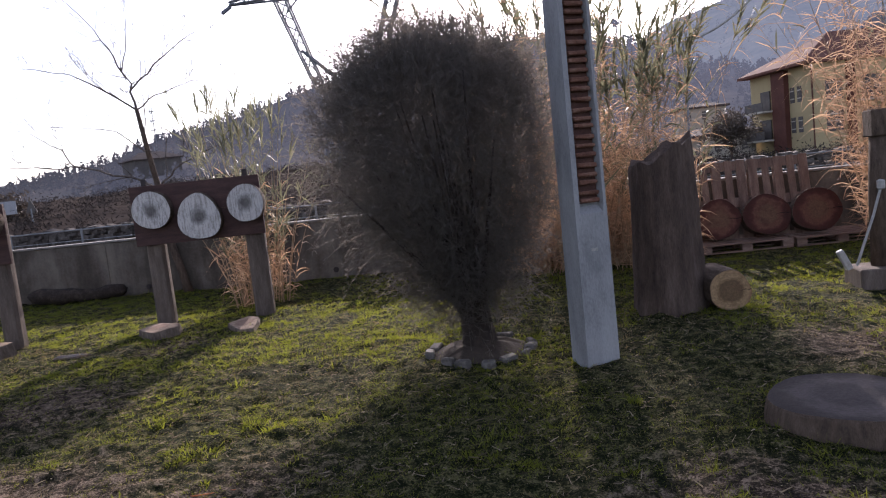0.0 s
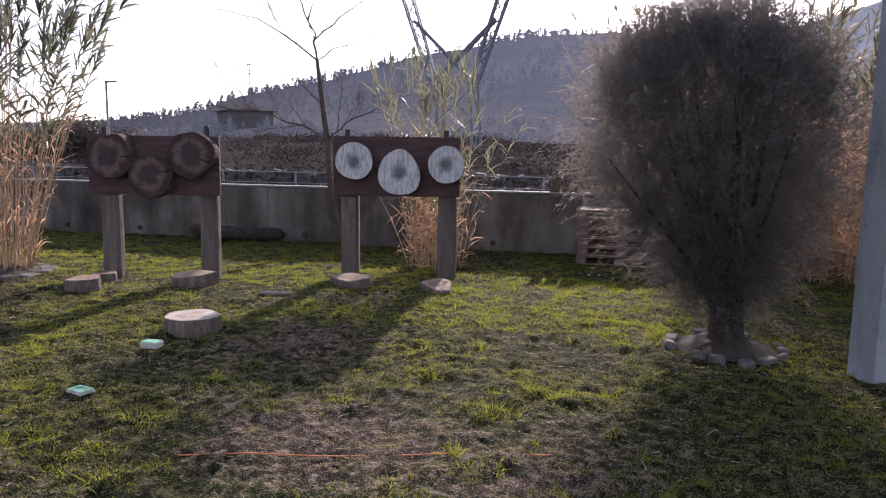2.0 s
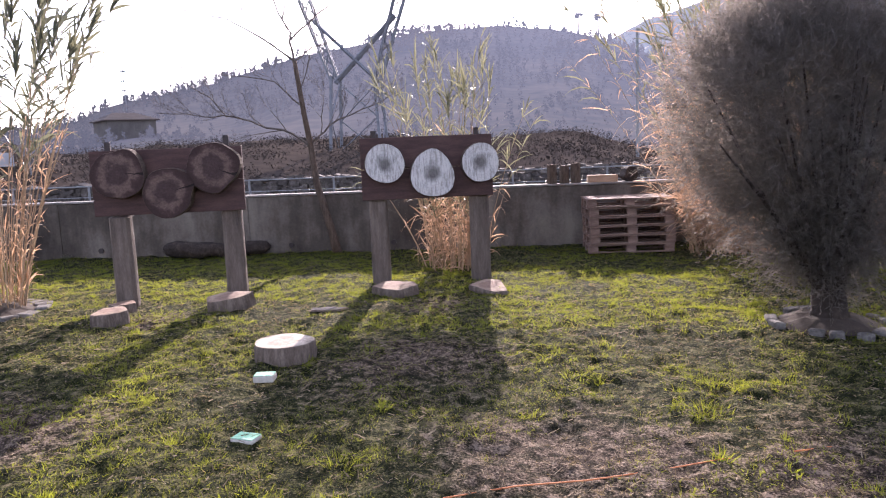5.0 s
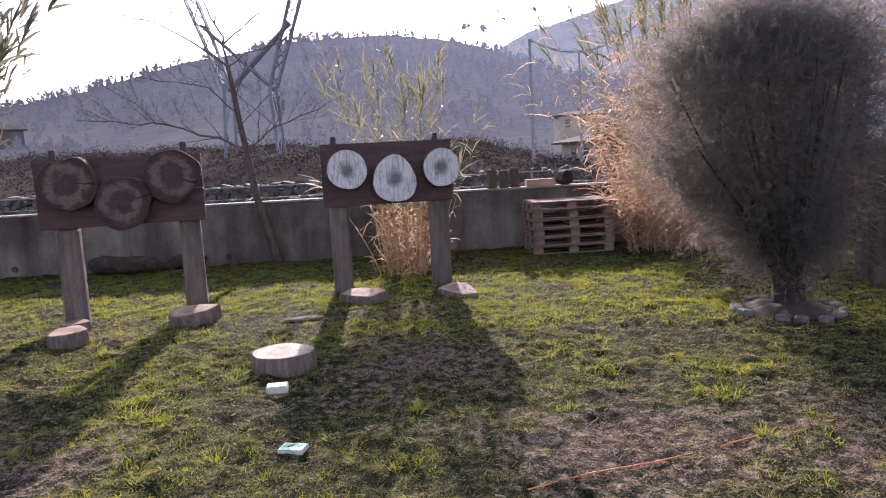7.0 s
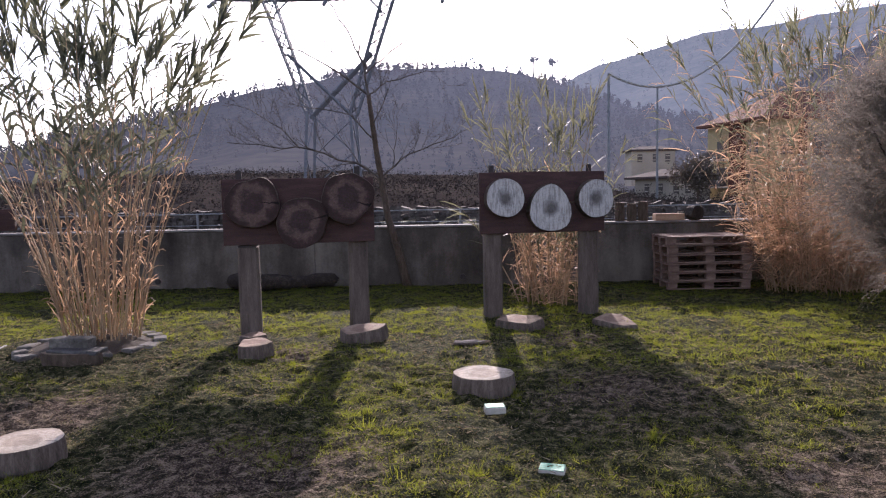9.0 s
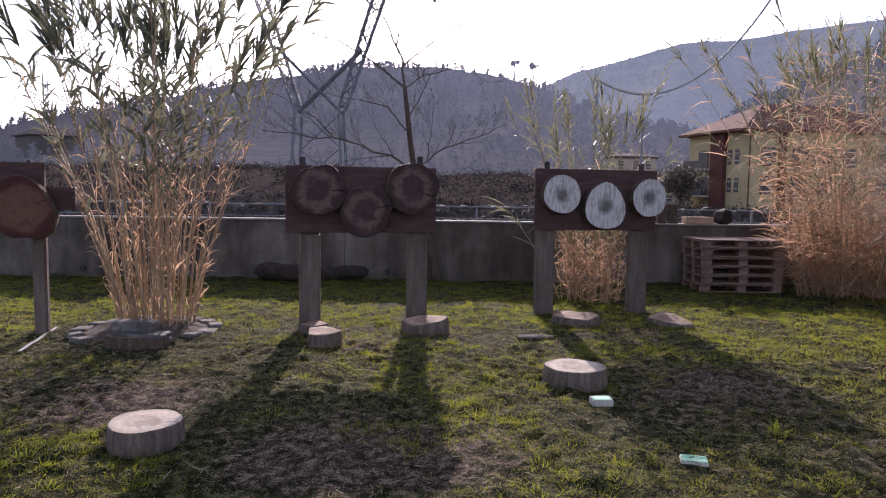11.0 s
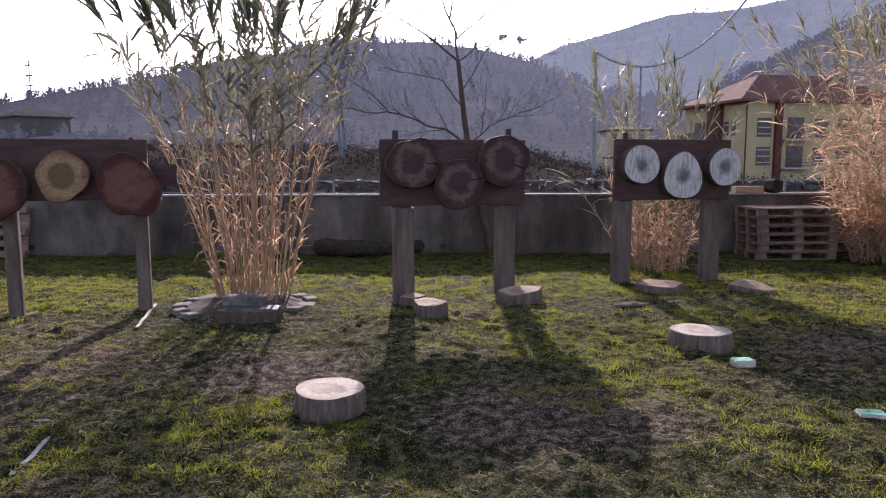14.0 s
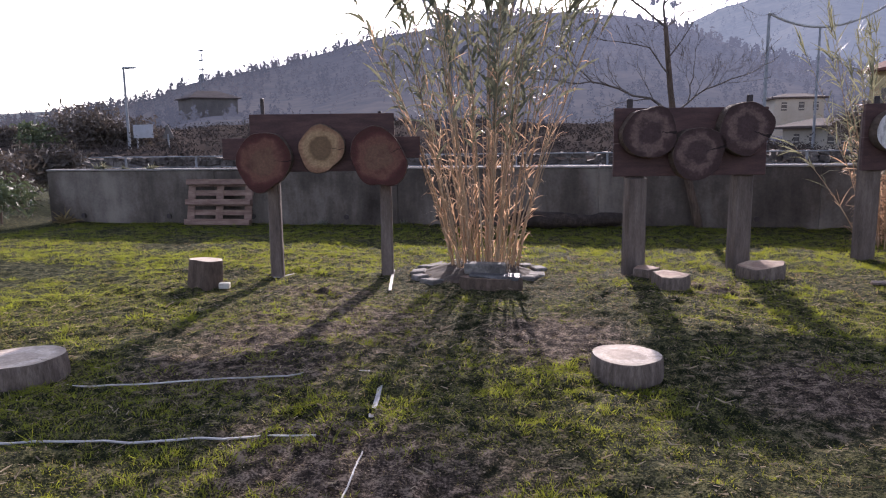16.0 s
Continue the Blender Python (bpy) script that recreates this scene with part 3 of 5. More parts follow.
def split_piece(sx, sy, h, seed, corners):
    """An angular split of a log: an uneven many-sided outline, sawn top (slot 0), bark round it (slot 1), edges eased."""
    rng = random.Random(seed)
    ang = [2 * math.pi * (i + rng.uniform(-0.28, 0.28)) / corners for i in range(corners)]
    pts = [Vector((sx / 2 * math.cos(a), sy / 2 * math.sin(a), 0)) * rng.uniform(0.9, 1.12) for a in ang]
    line = []
    for p, q in zip(pts, pts[1:] + pts[:1]):
        for f in (0.06, 0.35, 0.65, 0.94):
            line.append(p.lerp(q, f) * (1 + (0.02 if 0.1 < f < 0.9 else 0.0) + rng.uniform(-0.02, 0.02)))
    n = len(line)
    bm = bmesh.new()
    rings = [[bm.verts.new((p.x * k, p.y * k, z + rng.uniform(-0.004, 0.004))) for p in line] for z, k in ((0.0, 1.03), (h * 0.5, 1.03), (h - 0.012, 1.0), (h, 0.97))]
    for r0, r1 in zip(rings, rings[1:]):
        for i in range(n):
            bm.faces.new((r0[i], r0[(i + 1) % n], r1[(i + 1) % n], r1[i])).material_index = 1
    for ring, z, flip in ((rings[0], 0.0, True), (rings[-1], h + 0.003, False)):
        c = bm.verts.new((0, 0, z))
        for i in range(n):
            a, b = ring[i], ring[(i + 1) % n]
            bm.faces.new((c, b, a) if flip else (c, a, b))
    return bm


def slab(x, y, sx, sy, h, turn, seed, label, tilt=(0, 0), z=0.0, top=None, corners=5):
    """A cut-off piece of log lying at a post's foot."""
    ob = part("log_slab", split_piece(sx, sy, h, seed, corners), [top or M_CUT, M_BARKLIGHT])
    ob.matrix_world = pose(x, y, z, tilt[0], tilt[1], turn)
    return tagged(ob, label, "log slab", "log slabs at the posts")


slab(-6.86, 6.50, 0.36, 0.42, 0.13, 20, 51, "pale log slab lying before the post", (0, 0))
slab(-7.08, 6.98, 0.30, 0.30, 0.10, 60, 52, "small log slab wedged against the post")
slab(-5.98, 7.18, 0.52, 0.36, 0.14, 30, 53, "cracked log slab tilted at the post's foot", (4, -5))
slab(-4.44, 7.98, 0.56, 0.42, 0.10, -20, 54, "flat cracked log slab before the post", (5, 0))
slab(-3.40, 8.10, 0.58, 0.34, 0.06, -35, 55, "split pale slab leaning at the post's foot", (8, 4), 0.02)
slab(-4.90, 7.14, 0.40, 0.16, 0.02, 10, 56, "thin weathered offcut flat in the grass", top=M_CUTDARKGREY)


def small_block(x, y, turn, seed, label, s=(0.135, 0.085, 0.05), m=None):
    ob = part("wood_block", boxed(s, (0, 0, s[2] / 2), bevel=0.006), m or M_BLOCK)
    ob.matrix_world = pose(x, y, 0.004, 0, 0, turn)
    tagged(ob, label, "block", "small painted blocks")
    if m is None:
        part("painted_top", boxed((s[0] - 0.008, s[1] - 0.008, 0.004), (0, 0, s[2] + 0.003), bevel=0.001), M_GREEN, ob, "worn green painted face")
    return ob


small_block(-4.50, 4.97, 12, 1, "pale wood block with a worn green top in the grass", (0.14, 0.10, 0.045))
small_block(-4.13, 4.00, -8, 2, "pale wood block with green top lying in grass", (0.14, 0.10, 0.022))
small_block(-3.90, 3.08, 5, 3, "green-topped block half sunk in the grass", (0.15, 0.11, 0.026))
small_block(-10.90, 5.50, 20, 4, "small whitish block on the worn earth", (0.10, 0.07, 0.055), M_BLOCK)


def tape(p, q, w, label):
    """A flat strip on the ground, following its unevenness."""
    bm = bmesh.new()
    p, q = Vector(p), Vector(q)
    d = (q - p).normalized()
    s = Vector((-d.y, d.x)) * w / 2
    n = 14
    rows = []
    rng = random.Random(int(100 * p.x) & 255)
    for i in range(n + 1):
        c = p.lerp(q, i / n) + s.normalized() * rng.uniform(-0.0015, 0.0015)
        z = 0.4 * float(ground_z(np.array(c.x), np.array(c.y))) + 0.006
        rows.append([bm.verts.new((v.x, v.y, zz)) for v, zz in ((c - s, z), (c - s, z + 0.006), (c + s, z + 0.006), (c + s, z))])
    for a, b in zip(rows, rows[1:]):
        for k in range(4):
            bm.faces.new((a[k], a[(k + 1) % 4], b[(k + 1) % 4], b[k]))
    bm.faces.new(rows[0])
    bm.faces.new(rows[-1][::-1])
    return tagged(part("ground_strip", bm, M_TAPE), label, "marking strip", "strips marking the throwing lane")


tape((-10.15, 2.86), (-8.60, 3.54), 0.011, "thin white tape stretched over the bare earth")
tape((-8.32, 2.88), (-8.50, 3.52), 0.024, "short white wooden strip lying on the earth")
tape((-9.90, 2.15), (-8.48, 2.61), 0.013, "white tape along the throwing line")

tape((-10.70, 6.07), (-10.50, 6.45), 0.035, "pale split cane lying on the grass")
tape((-9.34, 5.80), (-9.66, 6.75), 0.028, "long pale split cane lying on the grass")
tape((-8.21, 2.52), (-8.10, 2.02), 0.006, "thin pale strip half hidden in grass")

cord = bmesh.new()
tube(cord, [(-2.95 + 0.3 * i, 3.50 + 0.128 * i + 0.012 * math.sin(i * 2.1), 0.012 + 0.006 * math.sin(i * 1.7)) for i in range(7)], [0.0035] * 7, 6)
tagged(part("orange_cord", cord, M_ORANGE), "orange cord stretched low over the grass", "cord")

# ---- pallets ----
PAL = 0.131


def pallet(m, label, group="stacked wooden pallets"):
    """A wooden pallet, 1.2 by 0.8, its long side along x."""
    root = thing("pallet", m, label, "pallet", group)
    rng = random.Random(int(m.translation.z * 1000))
    for y in (0.06, 0.23, 0.40, 0.57, 0.74):
        part("deck_board", boxed((1.2 + rng.uniform(-0.01, 0.01), 0.12 if y in (0.06, 0.40, 0.74) else 0.095, 0.02), (0.6, y, PAL - 0.012), bevel=0.003), M_PALLET, root)
    for y in (0.05, 0.40, 0.75):
        part("bottom_board", boxed((1.2, 0.095, 0.02), (0.6, y, 0.0115), bevel=0.003), M_PALLET, root)
        for x in (0.07, 0.6, 1.13):
            part("spacer", boxed((0.135, 0.095, 0.072), (x, y, 0.0585), bevel=0.004), M_PALLET, root)
    for x in (0.07, 0.6, 1.13):
        part("stringer", boxed((0.135, 0.8, 0.012), (x, 0.40, 0.1015), bevel=0.002), M_PALLET, root)
    return root


rng = random.Random(9)
for i in range(6):
    pallet(pose(-2.38 + rng.uniform(-0.03, 0.03), 10.86 + rng.uniform(-0.03, 0.03), 0.0 + i * PAL, 0, 0, 8.5 + rng.uniform(-2.0, 2.0)), "weathered reddish-grey wooden pallet in a stack by the wall")


pallet(pose(-14.80, wall_y(-14.80) - 0.21, 0.80, 0, 0, WALL_YAW) @ pose(0, 0, 0, -102, 0, 0), "grey wooden pallet leaning on its side against the wall", "pallets leaning on the wall")
# behind the log rounds: boards upright
for i, x in enumerate((1.62, 2.45)):
    p = pallet(pose(x, wall_y(x) - 0.55, 0.02, 0, 0, WALL_YAW) @ pose(0.8, 0, 0, 78, 0, 0) @ pose(0, 0, 0, 0, 0, 90), "wooden pallet leaning on end with upright slats", "pallets leaning on the wall")
pallet(pose(1.68, 11.25, 0, 0, 0, 10), "flat wooden pallet carrying large log rounds", "pallets under log rounds")
pallet(pose(2.90, 11.46, 0, 0, 0, 10), "flat wooden pallet carrying large log rounds", "pallets under log rounds")
for i, (x, r) in enumerate(((1.93, 0.30), (2.56, 0.31), (3.20, 0.32))):
    ob = part("log_round", round_slice(r, r * 0.93, 0.18, 70 + i, 40, 0.03), [M_CUTRED, M_BARK])
    ob.matrix_world = pose(x, 11.72 + 0.12 * (x - 1.9), PAL + r * 0.93, 0, 0, 8) @ pose(0, 0, 0, 78, 0, 0)
    tagged(ob, "large reddish log round standing on a pallet", "log round", "log rounds on pallets")

# ---- concrete pole, trunk, log by the bush ----
pole = thing("utility_pole", pose(0.47, 6.30, 0, 0, 0, 32), "grey concrete pole with a rusty ribbed recess", "utility pole")
bm = bmesh.new()
prof = [(-0.14, -0.13), (-0.095, -0.13), (-0.085, -0.06), (0.105, -0.06), (0.115, -0.13), (0.14, -0.13), (0.14, 0.13), (-0.14, 0.13)]
solid = [(-0.14, -0.13), (-0.095, -0.13), (-0.085, -0.128), (0.105, -0.128), (0.115, -0.13), (0.14, -0.13), (0.14, 0.13), (-0.14, 0.13)]
rings = []
for z, sh in ((-0.3, solid), (1.08, solid), (1.13, prof), (4.0, prof), (8.5, prof)):
    k = 0.90 - 0.025 * z
    rings.append([bm.verts.new((x * k, y * k, z)) for x, y in sh])
for r0, r1 in zip(rings, rings[1:]):
    for i in range(8):
        bm.faces.new((r0[i], r0[(i + 1) % 8], r1[(i + 1) % 8], r1[i]))
bm.faces.new(rings[-1])
part("shaft", bm, M_POLE, pole)
z = 1.17
rng = random.Random(3)
while z < 3.6:
    k = 0.90 - 0.025 * z
    part("rib", boxed((0.175 * k, 0.05, 0.030), (0.010, -0.085 * k, z), Matrix.Rotation(rng.uniform(-0.03, 0.03), 3, "Y"), bevel=0.008, jit=0.005, rng=rng), M_RUST, pole)
    z += rng.uniform(0.050, 0.075)
part("recess_lining", boxed((0.150, 0.006, 2.5), (0.009, -0.0575, 2.42)), M_RUSTDARK, pole, "rust-stained recess lining, darkened for the shade inside")
part("tag", boxed((0.05, 0.004, 0.02), (0.0, -0.117, 0.83)), M_TAPE, pole, "small pale tag")

bm = bmesh.new()
rng = random.Random(77)
rings = []
N = 36
for j in range(13):
    f = j / 12
    ring = []
    for i in range(N):
        a = 2 * math.pi * i / N
        r = 0.275 * (1.08 - 0.10 * f + 0.10 * (1 - f) ** 6) * (1 + 0.06 * math.sin(3 * a + 1) + 0.035 * math.sin(7 * a + 4 * f) + rng.uniform(-0.02, 0.02))
        top = 1.33 + 0.25 * (0.5 + 0.5 * math.cos(a - 0.25)) ** 1.1 + 0.03 * math.sin(5 * a + 1) + 0.014 * math.sin(11 * a)
        ring.append(bm.verts.new((r * math.cos(a) * 1.05, r * math.sin(a) * 0.9, -0.08 + f * (top + 0.08))))
    rings.append(ring)
for r0, r1 in zip(rings, rings[1:]):
    for i in range(N):
        bm.faces.new((r0[i], r0[(i + 1) % N], r1[(i + 1) % N], r1[i]))
c = bm.verts.new((0, 0, 1.36))
for i in range(N):
    bm.faces.new((c, rings[-1][i], rings[-1][(i + 1) % N]))
tr = part("trunk_section", bm, M_TRUNK)
tr.matrix_world = pose(1.07, 7.98, 0)
tagged(tr, "thick upright section of dead tree trunk with a broken top", "tree trunk")
lg = part("short_log", round_slice(0.182, 0.182, 0.5, 81, 36, 0.03), [M_CUTPALE, M_BARK])
lg.matrix_world = pose(1.58, 7.78, 0.18, 0, 0, 12) @ pose(0, 0, 0, 90, 0, 0) @ pose(0, 0, -0.5)
tagged(lg, "short pale log lying on its side in grass", "log")

# post on a timber base at the meadow's edge
pb = thing("tether_post", pose(2.98, 8.5, 0, 0, 0, 5), "dark wooden post on a timber block with rope", "post")
part("base_block", boxed((0.62, 0.40, 0.20), (0.06, 0, 0.10), bevel=0.012), M_POST, pb)
part("shaft", tube(bmesh.new(), [(0, 0, 0.2), (0, 0, 0.9), (0.02, 0, 1.40)], [0.085, 0.08, 0.075], 12), M_BARK, pb, smooth=True)
part("cap_block", boxed((0.20, 0.2, 0.24), (0.03, 0, 1.50), bevel=0.01), M_BARK, pb)
part("rope", tube(bmesh.new(), [(-0.02, -0.10, 0.92), (-0.10, -0.13, 0.68), (-0.20, -0.15, 0.42), (-0.27, -0.17, 0.24)], [0.012] * 4, 6), M_TAPE, pb, "pale rope")
part("rope_knob", boxed((0.06, 0.06, 0.09), (-0.02, -0.11, 0.95), bevel=0.015), M_TAPE, pb, "white knob")
part("peg", boxed((0.06, 0.06, 0.20), (-0.33, -0.05, 0.28), Matrix.Rotation(radians(-25), 3, "Y"), bevel=0.01), M_TAPE, pb, "pale peg")

# log lying at the wall's foot
rng = random.Random(83)
bm = tube(bmesh.new(), [(rng.uniform(-0.03, 0.03), rng.uniform(-0.03, 0.03), z) for z in (0, 0.04, 0.2, 0.4, 0.6, 0.8, 1.0, 1.2, 1.4, 1.6, 1.72, 1.76)], [0.05, 0.10, 0.135, 0.125, 0.14, 0.10, 0.115, 0.09, 0.10, 0.105, 0.085, 0.05], 14)
for v in bm.verts:
    v.co += Vector([rng.uniform(-0.016, 0.016) for _ in range(3)])
ll = part("long_log", bm, M_BARKDARK, smooth=True)
ll.matrix_world = pose(-9.2, wall_y(-9.2) - 0.20, 0.115, 0, 0, WALL_YAW) @ pose(0, 0, 0, 0, 90, 0)
tagged(ll, "long dark log lying along the foot of the wall", "log")

# things standing on the wall
for i, (x, h) in enumerate(((-2.95, 0.30), (-2.76, 0.28), (-2.58, 0.31))):
    ob = part("wood_stub", round_slice(0.075, 0.07, h, 90 + i, 16, 0.06), [M_CUT, M_BARK])
    ob.matrix_world = pose(x, wall_y(x) + 0.13, 0.971)
    tagged(ob, "short dark log end standing on the wall", "log end", "log ends on the wall")
cr = part("wooden_crate", boxed((0.46, 0.2, 0.11), (0, 0, 0.055), bevel=0.006), M_CRATE)
cr.matrix_world = pose(-2.17, wall_y(-2.17) + 0.13, 0.971, 0, 0, WALL_YAW)
tagged(cr, "pale wooden box lying on the wall coping", "box")
ob = part("bark_round", round_slice(0.115, 0.11, 0.22, 95, 22, 0.06), [M_BARKDARK, M_BARKDARK])
ob.matrix_world = pose(-1.80, wall_y(-1.8) + 0.22, 0.971 + 0.112, 0, 0, 20) @ pose(0, 0, 0, 90, 0, 0)
tagged(ob, "dark log round lying on the wall", "log round")


def weed(x, y, z, h, n, seed, material, label):
    """A small ragged plant: thin curved blades from one root."""
    rs = np.random.RandomState(seed)
    d = np.concatenate([rs.normal(0, 0.7, (n, 2)), np.full((n, 1), 0.8)], axis=1)
    P, W = blades(rs, rs.normal(0, 0.12 * h, (n, 3)) * np.array([1, 1, 0]), d / np.linalg.norm(d, axis=1)[:, None], h * rs.uniform(0.4, 1.1, n), h * rs.uniform(0.03, 0.09, n), rs.uniform(0.1, 0.8, n), 4)
    ob = strips("weed", P, W, material)
    ob.matrix_world = pose(x, y, z)
    return tagged(ob, label, "weed", "weeds along the wall")


for i, (x, h) in enumerate(((-16.65, 0.24), (-16.2, 0.13), (-15.67, 0.17), (-13.9, 0.10))):
    weed(x, wall_y(x) + 0.10, 0.968, h, 90, 400 + i, M_REED, "dark ragged weed growing on the wall coping")
for i, (x, h) in enumerate(((-17.3, 0.42), (-12.4, 0.15), (-11.0, 0.14), (-14.6, 0.12), (-0.9, 0.2))):
    weed(x, wall_y(x) - 0.10, 0.0, h, 110, 420 + i, M_DRYGRASS if i == 0 else M_REED, "small weed at the foot of the concrete wall")

# ---- stone rings ----
def stone_ring(cx, cy, r, n, seed, label, size, skip=()):
    root = thing("stone_edging", pose(cx, cy, 0), label, "stone edging")
    rng = random.Random(seed)
    for i in range(n):
        if i in skip:
            continue
        a = 2 * math.pi * i / n + rng.uniform(-0.05, 0.05)
        w = size[0] * rng.uniform(0.8, 1.2)
        h = size[2] * rng.uniform(0.7, 1.25)
        rr = r * rng.uniform(0.96, 1.05)
        part("stone", boxed((w, size[1] * rng.uniform(0.8, 1.2), h + 0.04), (rr * math.cos(a), rr * math.sin(a), h / 2 - 0.02), Matrix.Rotation(a + math.pi / 2 + rng.uniform(-0.15, 0.15), 3, "Z") @ Matrix.Rotation(rng.uniform(-0.12, 0.12), 3, "X"), 0.012, 0.012, rng), M_STONE, root)
    bm = bmesh.new()
    ring = [bm.verts.new((r * 0.97 * math.cos(2 * math.pi * i / 28), r * 0.97 * math.sin(2 * math.pi * i / 28), 0.0)) for i in range(28)]
    mid = [bm.verts.new((v.co.x * 0.55, v.co.y * 0.55, 0.07 + rng.uniform(-0.015, 0.015))) for v in ring]
    c = bm.verts.new((0, 0, 0.10))
    for i in range(28):
        bm.faces.new((ring[i], ring[(i + 1) % 28], mid[(i + 1) % 28], mid[i]))
        bm.faces.new((mid[i], mid[(i + 1) % 28], c))
    part("soil_bed", bm, M_SOIL, root, "dark soil bed")
    return root


stone_ring(-0.47, 6.78, 0.42, 15, 1, "ring of grey blocks round the foot of a bush", (0.13, 0.08, 0.042), (2, 6, 9))
ring = stone_ring(-8.76, 6.86, 0.63, 15, 2, "ring of flat stones and slabs round a reed clump", (0.19, 0.15, 0.030), (11, 12))
part("slab", boxed((0.38, 0.16, 0.10), (0.22, -0.60, 0.16), Matrix.Rotation(0.05, 3, "Z"), 0.012), M_STONE, ring, "pale upright stone block")
part("slab", boxed((0.46, 0.20, 0.022), (0.34, -0.70, 0.112), Matrix.Rotation(0.1, 3, "Z") @ Matrix.Rotation(0.06, 3, "Y"), 0.006, 0.012, random.Random(4)), M_SLATE, ring, "thin dark flat slate on the log")
part("half_log", round_slice(0.27, 0.13, 0.12, 66, 22, 0.08), [M_CUT, M_BARK], ring, "thick log piece under the slate").matrix_local = pose(0.30, -0.72, -0.02)

# ---- reeds ----
def reed_clump(cx, cy, n, r0, height, spread, seed, label, ry=None, dry=1.0, green=1.0, stalk_leaves=15, low=0.5, green_from=0.55, wide=1.0, bare=0.02, crown=13, hug=0.0, thick=1.0, leaves=M_REED):
    """A clump of giant cane: single stalks, hanging dry leaves below, green ones above."""
    root = thing("reed_clump", pose(cx, cy, 0.03), label, "reeds", "reed clumps")
    rs = np.random.RandomState(seed)
    D_b, D_d, D_l, D_w, D_o = [], [], [], [], []
    G_b, G_d, G_l, G_w, G_o = [], [], [], [], []
    for i in range(n):
        a, q = rs.uniform(0, 2 * np.pi), np.sqrt(rs.uniform())
        bx, by = r0 * q * np.cos(a), (ry or r0) * q * np.sin(a)
        h = height * rs.uniform(low, 1.0)
        lean = spread * q * rs.uniform(0.35, 1.15) * min(1.0, 1.25 * h / height)
        ux, uy = np.cos(a) + rs.normal() * 0.25, np.sin(a) + rs.normal() * 0.25
        s = np.linspace(0, 1, 7)
        bend = rs.uniform(0.2, 0.9)
        pts = np.stack([bx + ux * lean * (s + bend * s ** 2) / (1 + bend), by + uy * lean * (s + bend * s ** 2) / (1 + bend), h * s - 0.05 * (s == 0)], axis=1)
        rad = thick * rs.uniform(0.0045, 0.0095)
        part("stalk", tube(bmesh.new(), [tuple(p) for p in pts], [rad * (1 - 0.75 * t) for t in s], 5, False), M_CANE, root, smooth=True)
        for j in range(stalk_leaves):
            t = rs.uniform(bare, 1.0)
            p = pts[0] + 0 * pts[0]
            k = min(int(t * 6), 5)
            p = pts[k] + (pts[k + 1] - pts[k]) * (t * 6 - k)
            up = pts[k + 1] - pts[k]
            up = up / np.linalg.norm(up)
            aa = rs.uniform(0, 2 * np.pi)
            out = np.array([np.cos(aa), np.sin(aa), 0.0])
            if t > green_from + rs.uniform(-0.12, 0.12) and rs.uniform() < green:
                d = out * rs.uniform(0.35, 0.9) + up * rs.uniform(0.6, 1.2)
                G_b.append(p), G_d.append(d / np.linalg.norm(d)), G_l.append(rs.uniform(0.22, 0.48)), G_w.append(wide * rs.uniform(0.018, 0.034)), G_o.append(rs.uniform(0.1, 0.75))
            elif rs.uniform() < dry:
                d = out * rs.uniform(0.3, 0.9) * (1 - 0.6 * hug) + up * (rs.uniform(-0.1, 0.9) + 0.5 * hug)
                D_b.append(p), D_d.append(d / np.linalg.norm(d)), D_l.append(rs.uniform(0.15, 0.48) * (1 - 0.35 * hug)), D_w.append(rs.uniform(0.006, 0.016)), D_o.append(rs.uniform(0.1, 1.0))
        if h > 0.7 * height and green > 0.4:
            for j in range(crown):
                aa = rs.uniform(0, 2 * np.pi)
                up = pts[-1] - pts[-2]
                d = np.array([np.cos(aa), np.sin(aa), 0]) * rs.uniform(0.1, 0.5) + up / np.linalg.norm(up) * 1.1
                G_b.append(pts[-1] - up * rs.uniform(0, 0.8)), G_d.append(d / np.linalg.norm(d)), G_l.append(rs.uniform(0.2, 0.45)), G_w.append(wide * rs.uniform(0.018, 0.034)), G_o.append(rs.uniform(0, 0.5))
    for nm, m, b, d, ln, w, o in (("dry_leaves", M_STRAW, D_b, D_d, D_l, D_w, D_o), ("green_leaves", leaves, G_b, G_d, G_l, G_w, G_o)):
        if b:
            P, W = blades(rs, np.array(b), np.array(d), np.array(ln), np.array(w), np.array(o))
            tagged(strips(nm, P, W, m, root), kind="stuff")
    return root


reed_clump(-8.72, 6.98, 88, 0.35, 3.95, 1.35, 11, "tall cane clump with dry stalks and grey-green leaves", dry=0.66, stalk_leaves=30, low=0.5, green_from=0.64, wide=1.1, bare=0.03, crown=18, hug=0.7, thick=1.1)
reed_clump(-4.08, 9.75, 72, 0.42, 2.95, 0.95, 12, "half-dry cane clump behind the white targets", dry=1.0, stalk_leaves=24, low=0.35, green_from=0.55, wide=0.62, hug=0.3, crown=10, leaves=M_REEDBACKLIT)
reed_clump(-0.12, 10.95, 215, 0.88, 3.9, 1.75, 13, "dense orange-dry cane thicket beside the pallets", ry=0.45, dry=1.0, green=0.45, stalk_leaves=40, low=0.22, green_from=0.74, wide=0.75, crown=12, leaves=M_REEDBACKLIT)
reed_clump(1.0, 10.9, 70, 0.6, 3.2, 0.6, 15, "dry cane thicket behind the concrete pole", ry=0.45, dry=1.0, green=0.5, stalk_leaves=30, low=0.3, green_from=0.7, leaves=M_REEDBACKLIT)
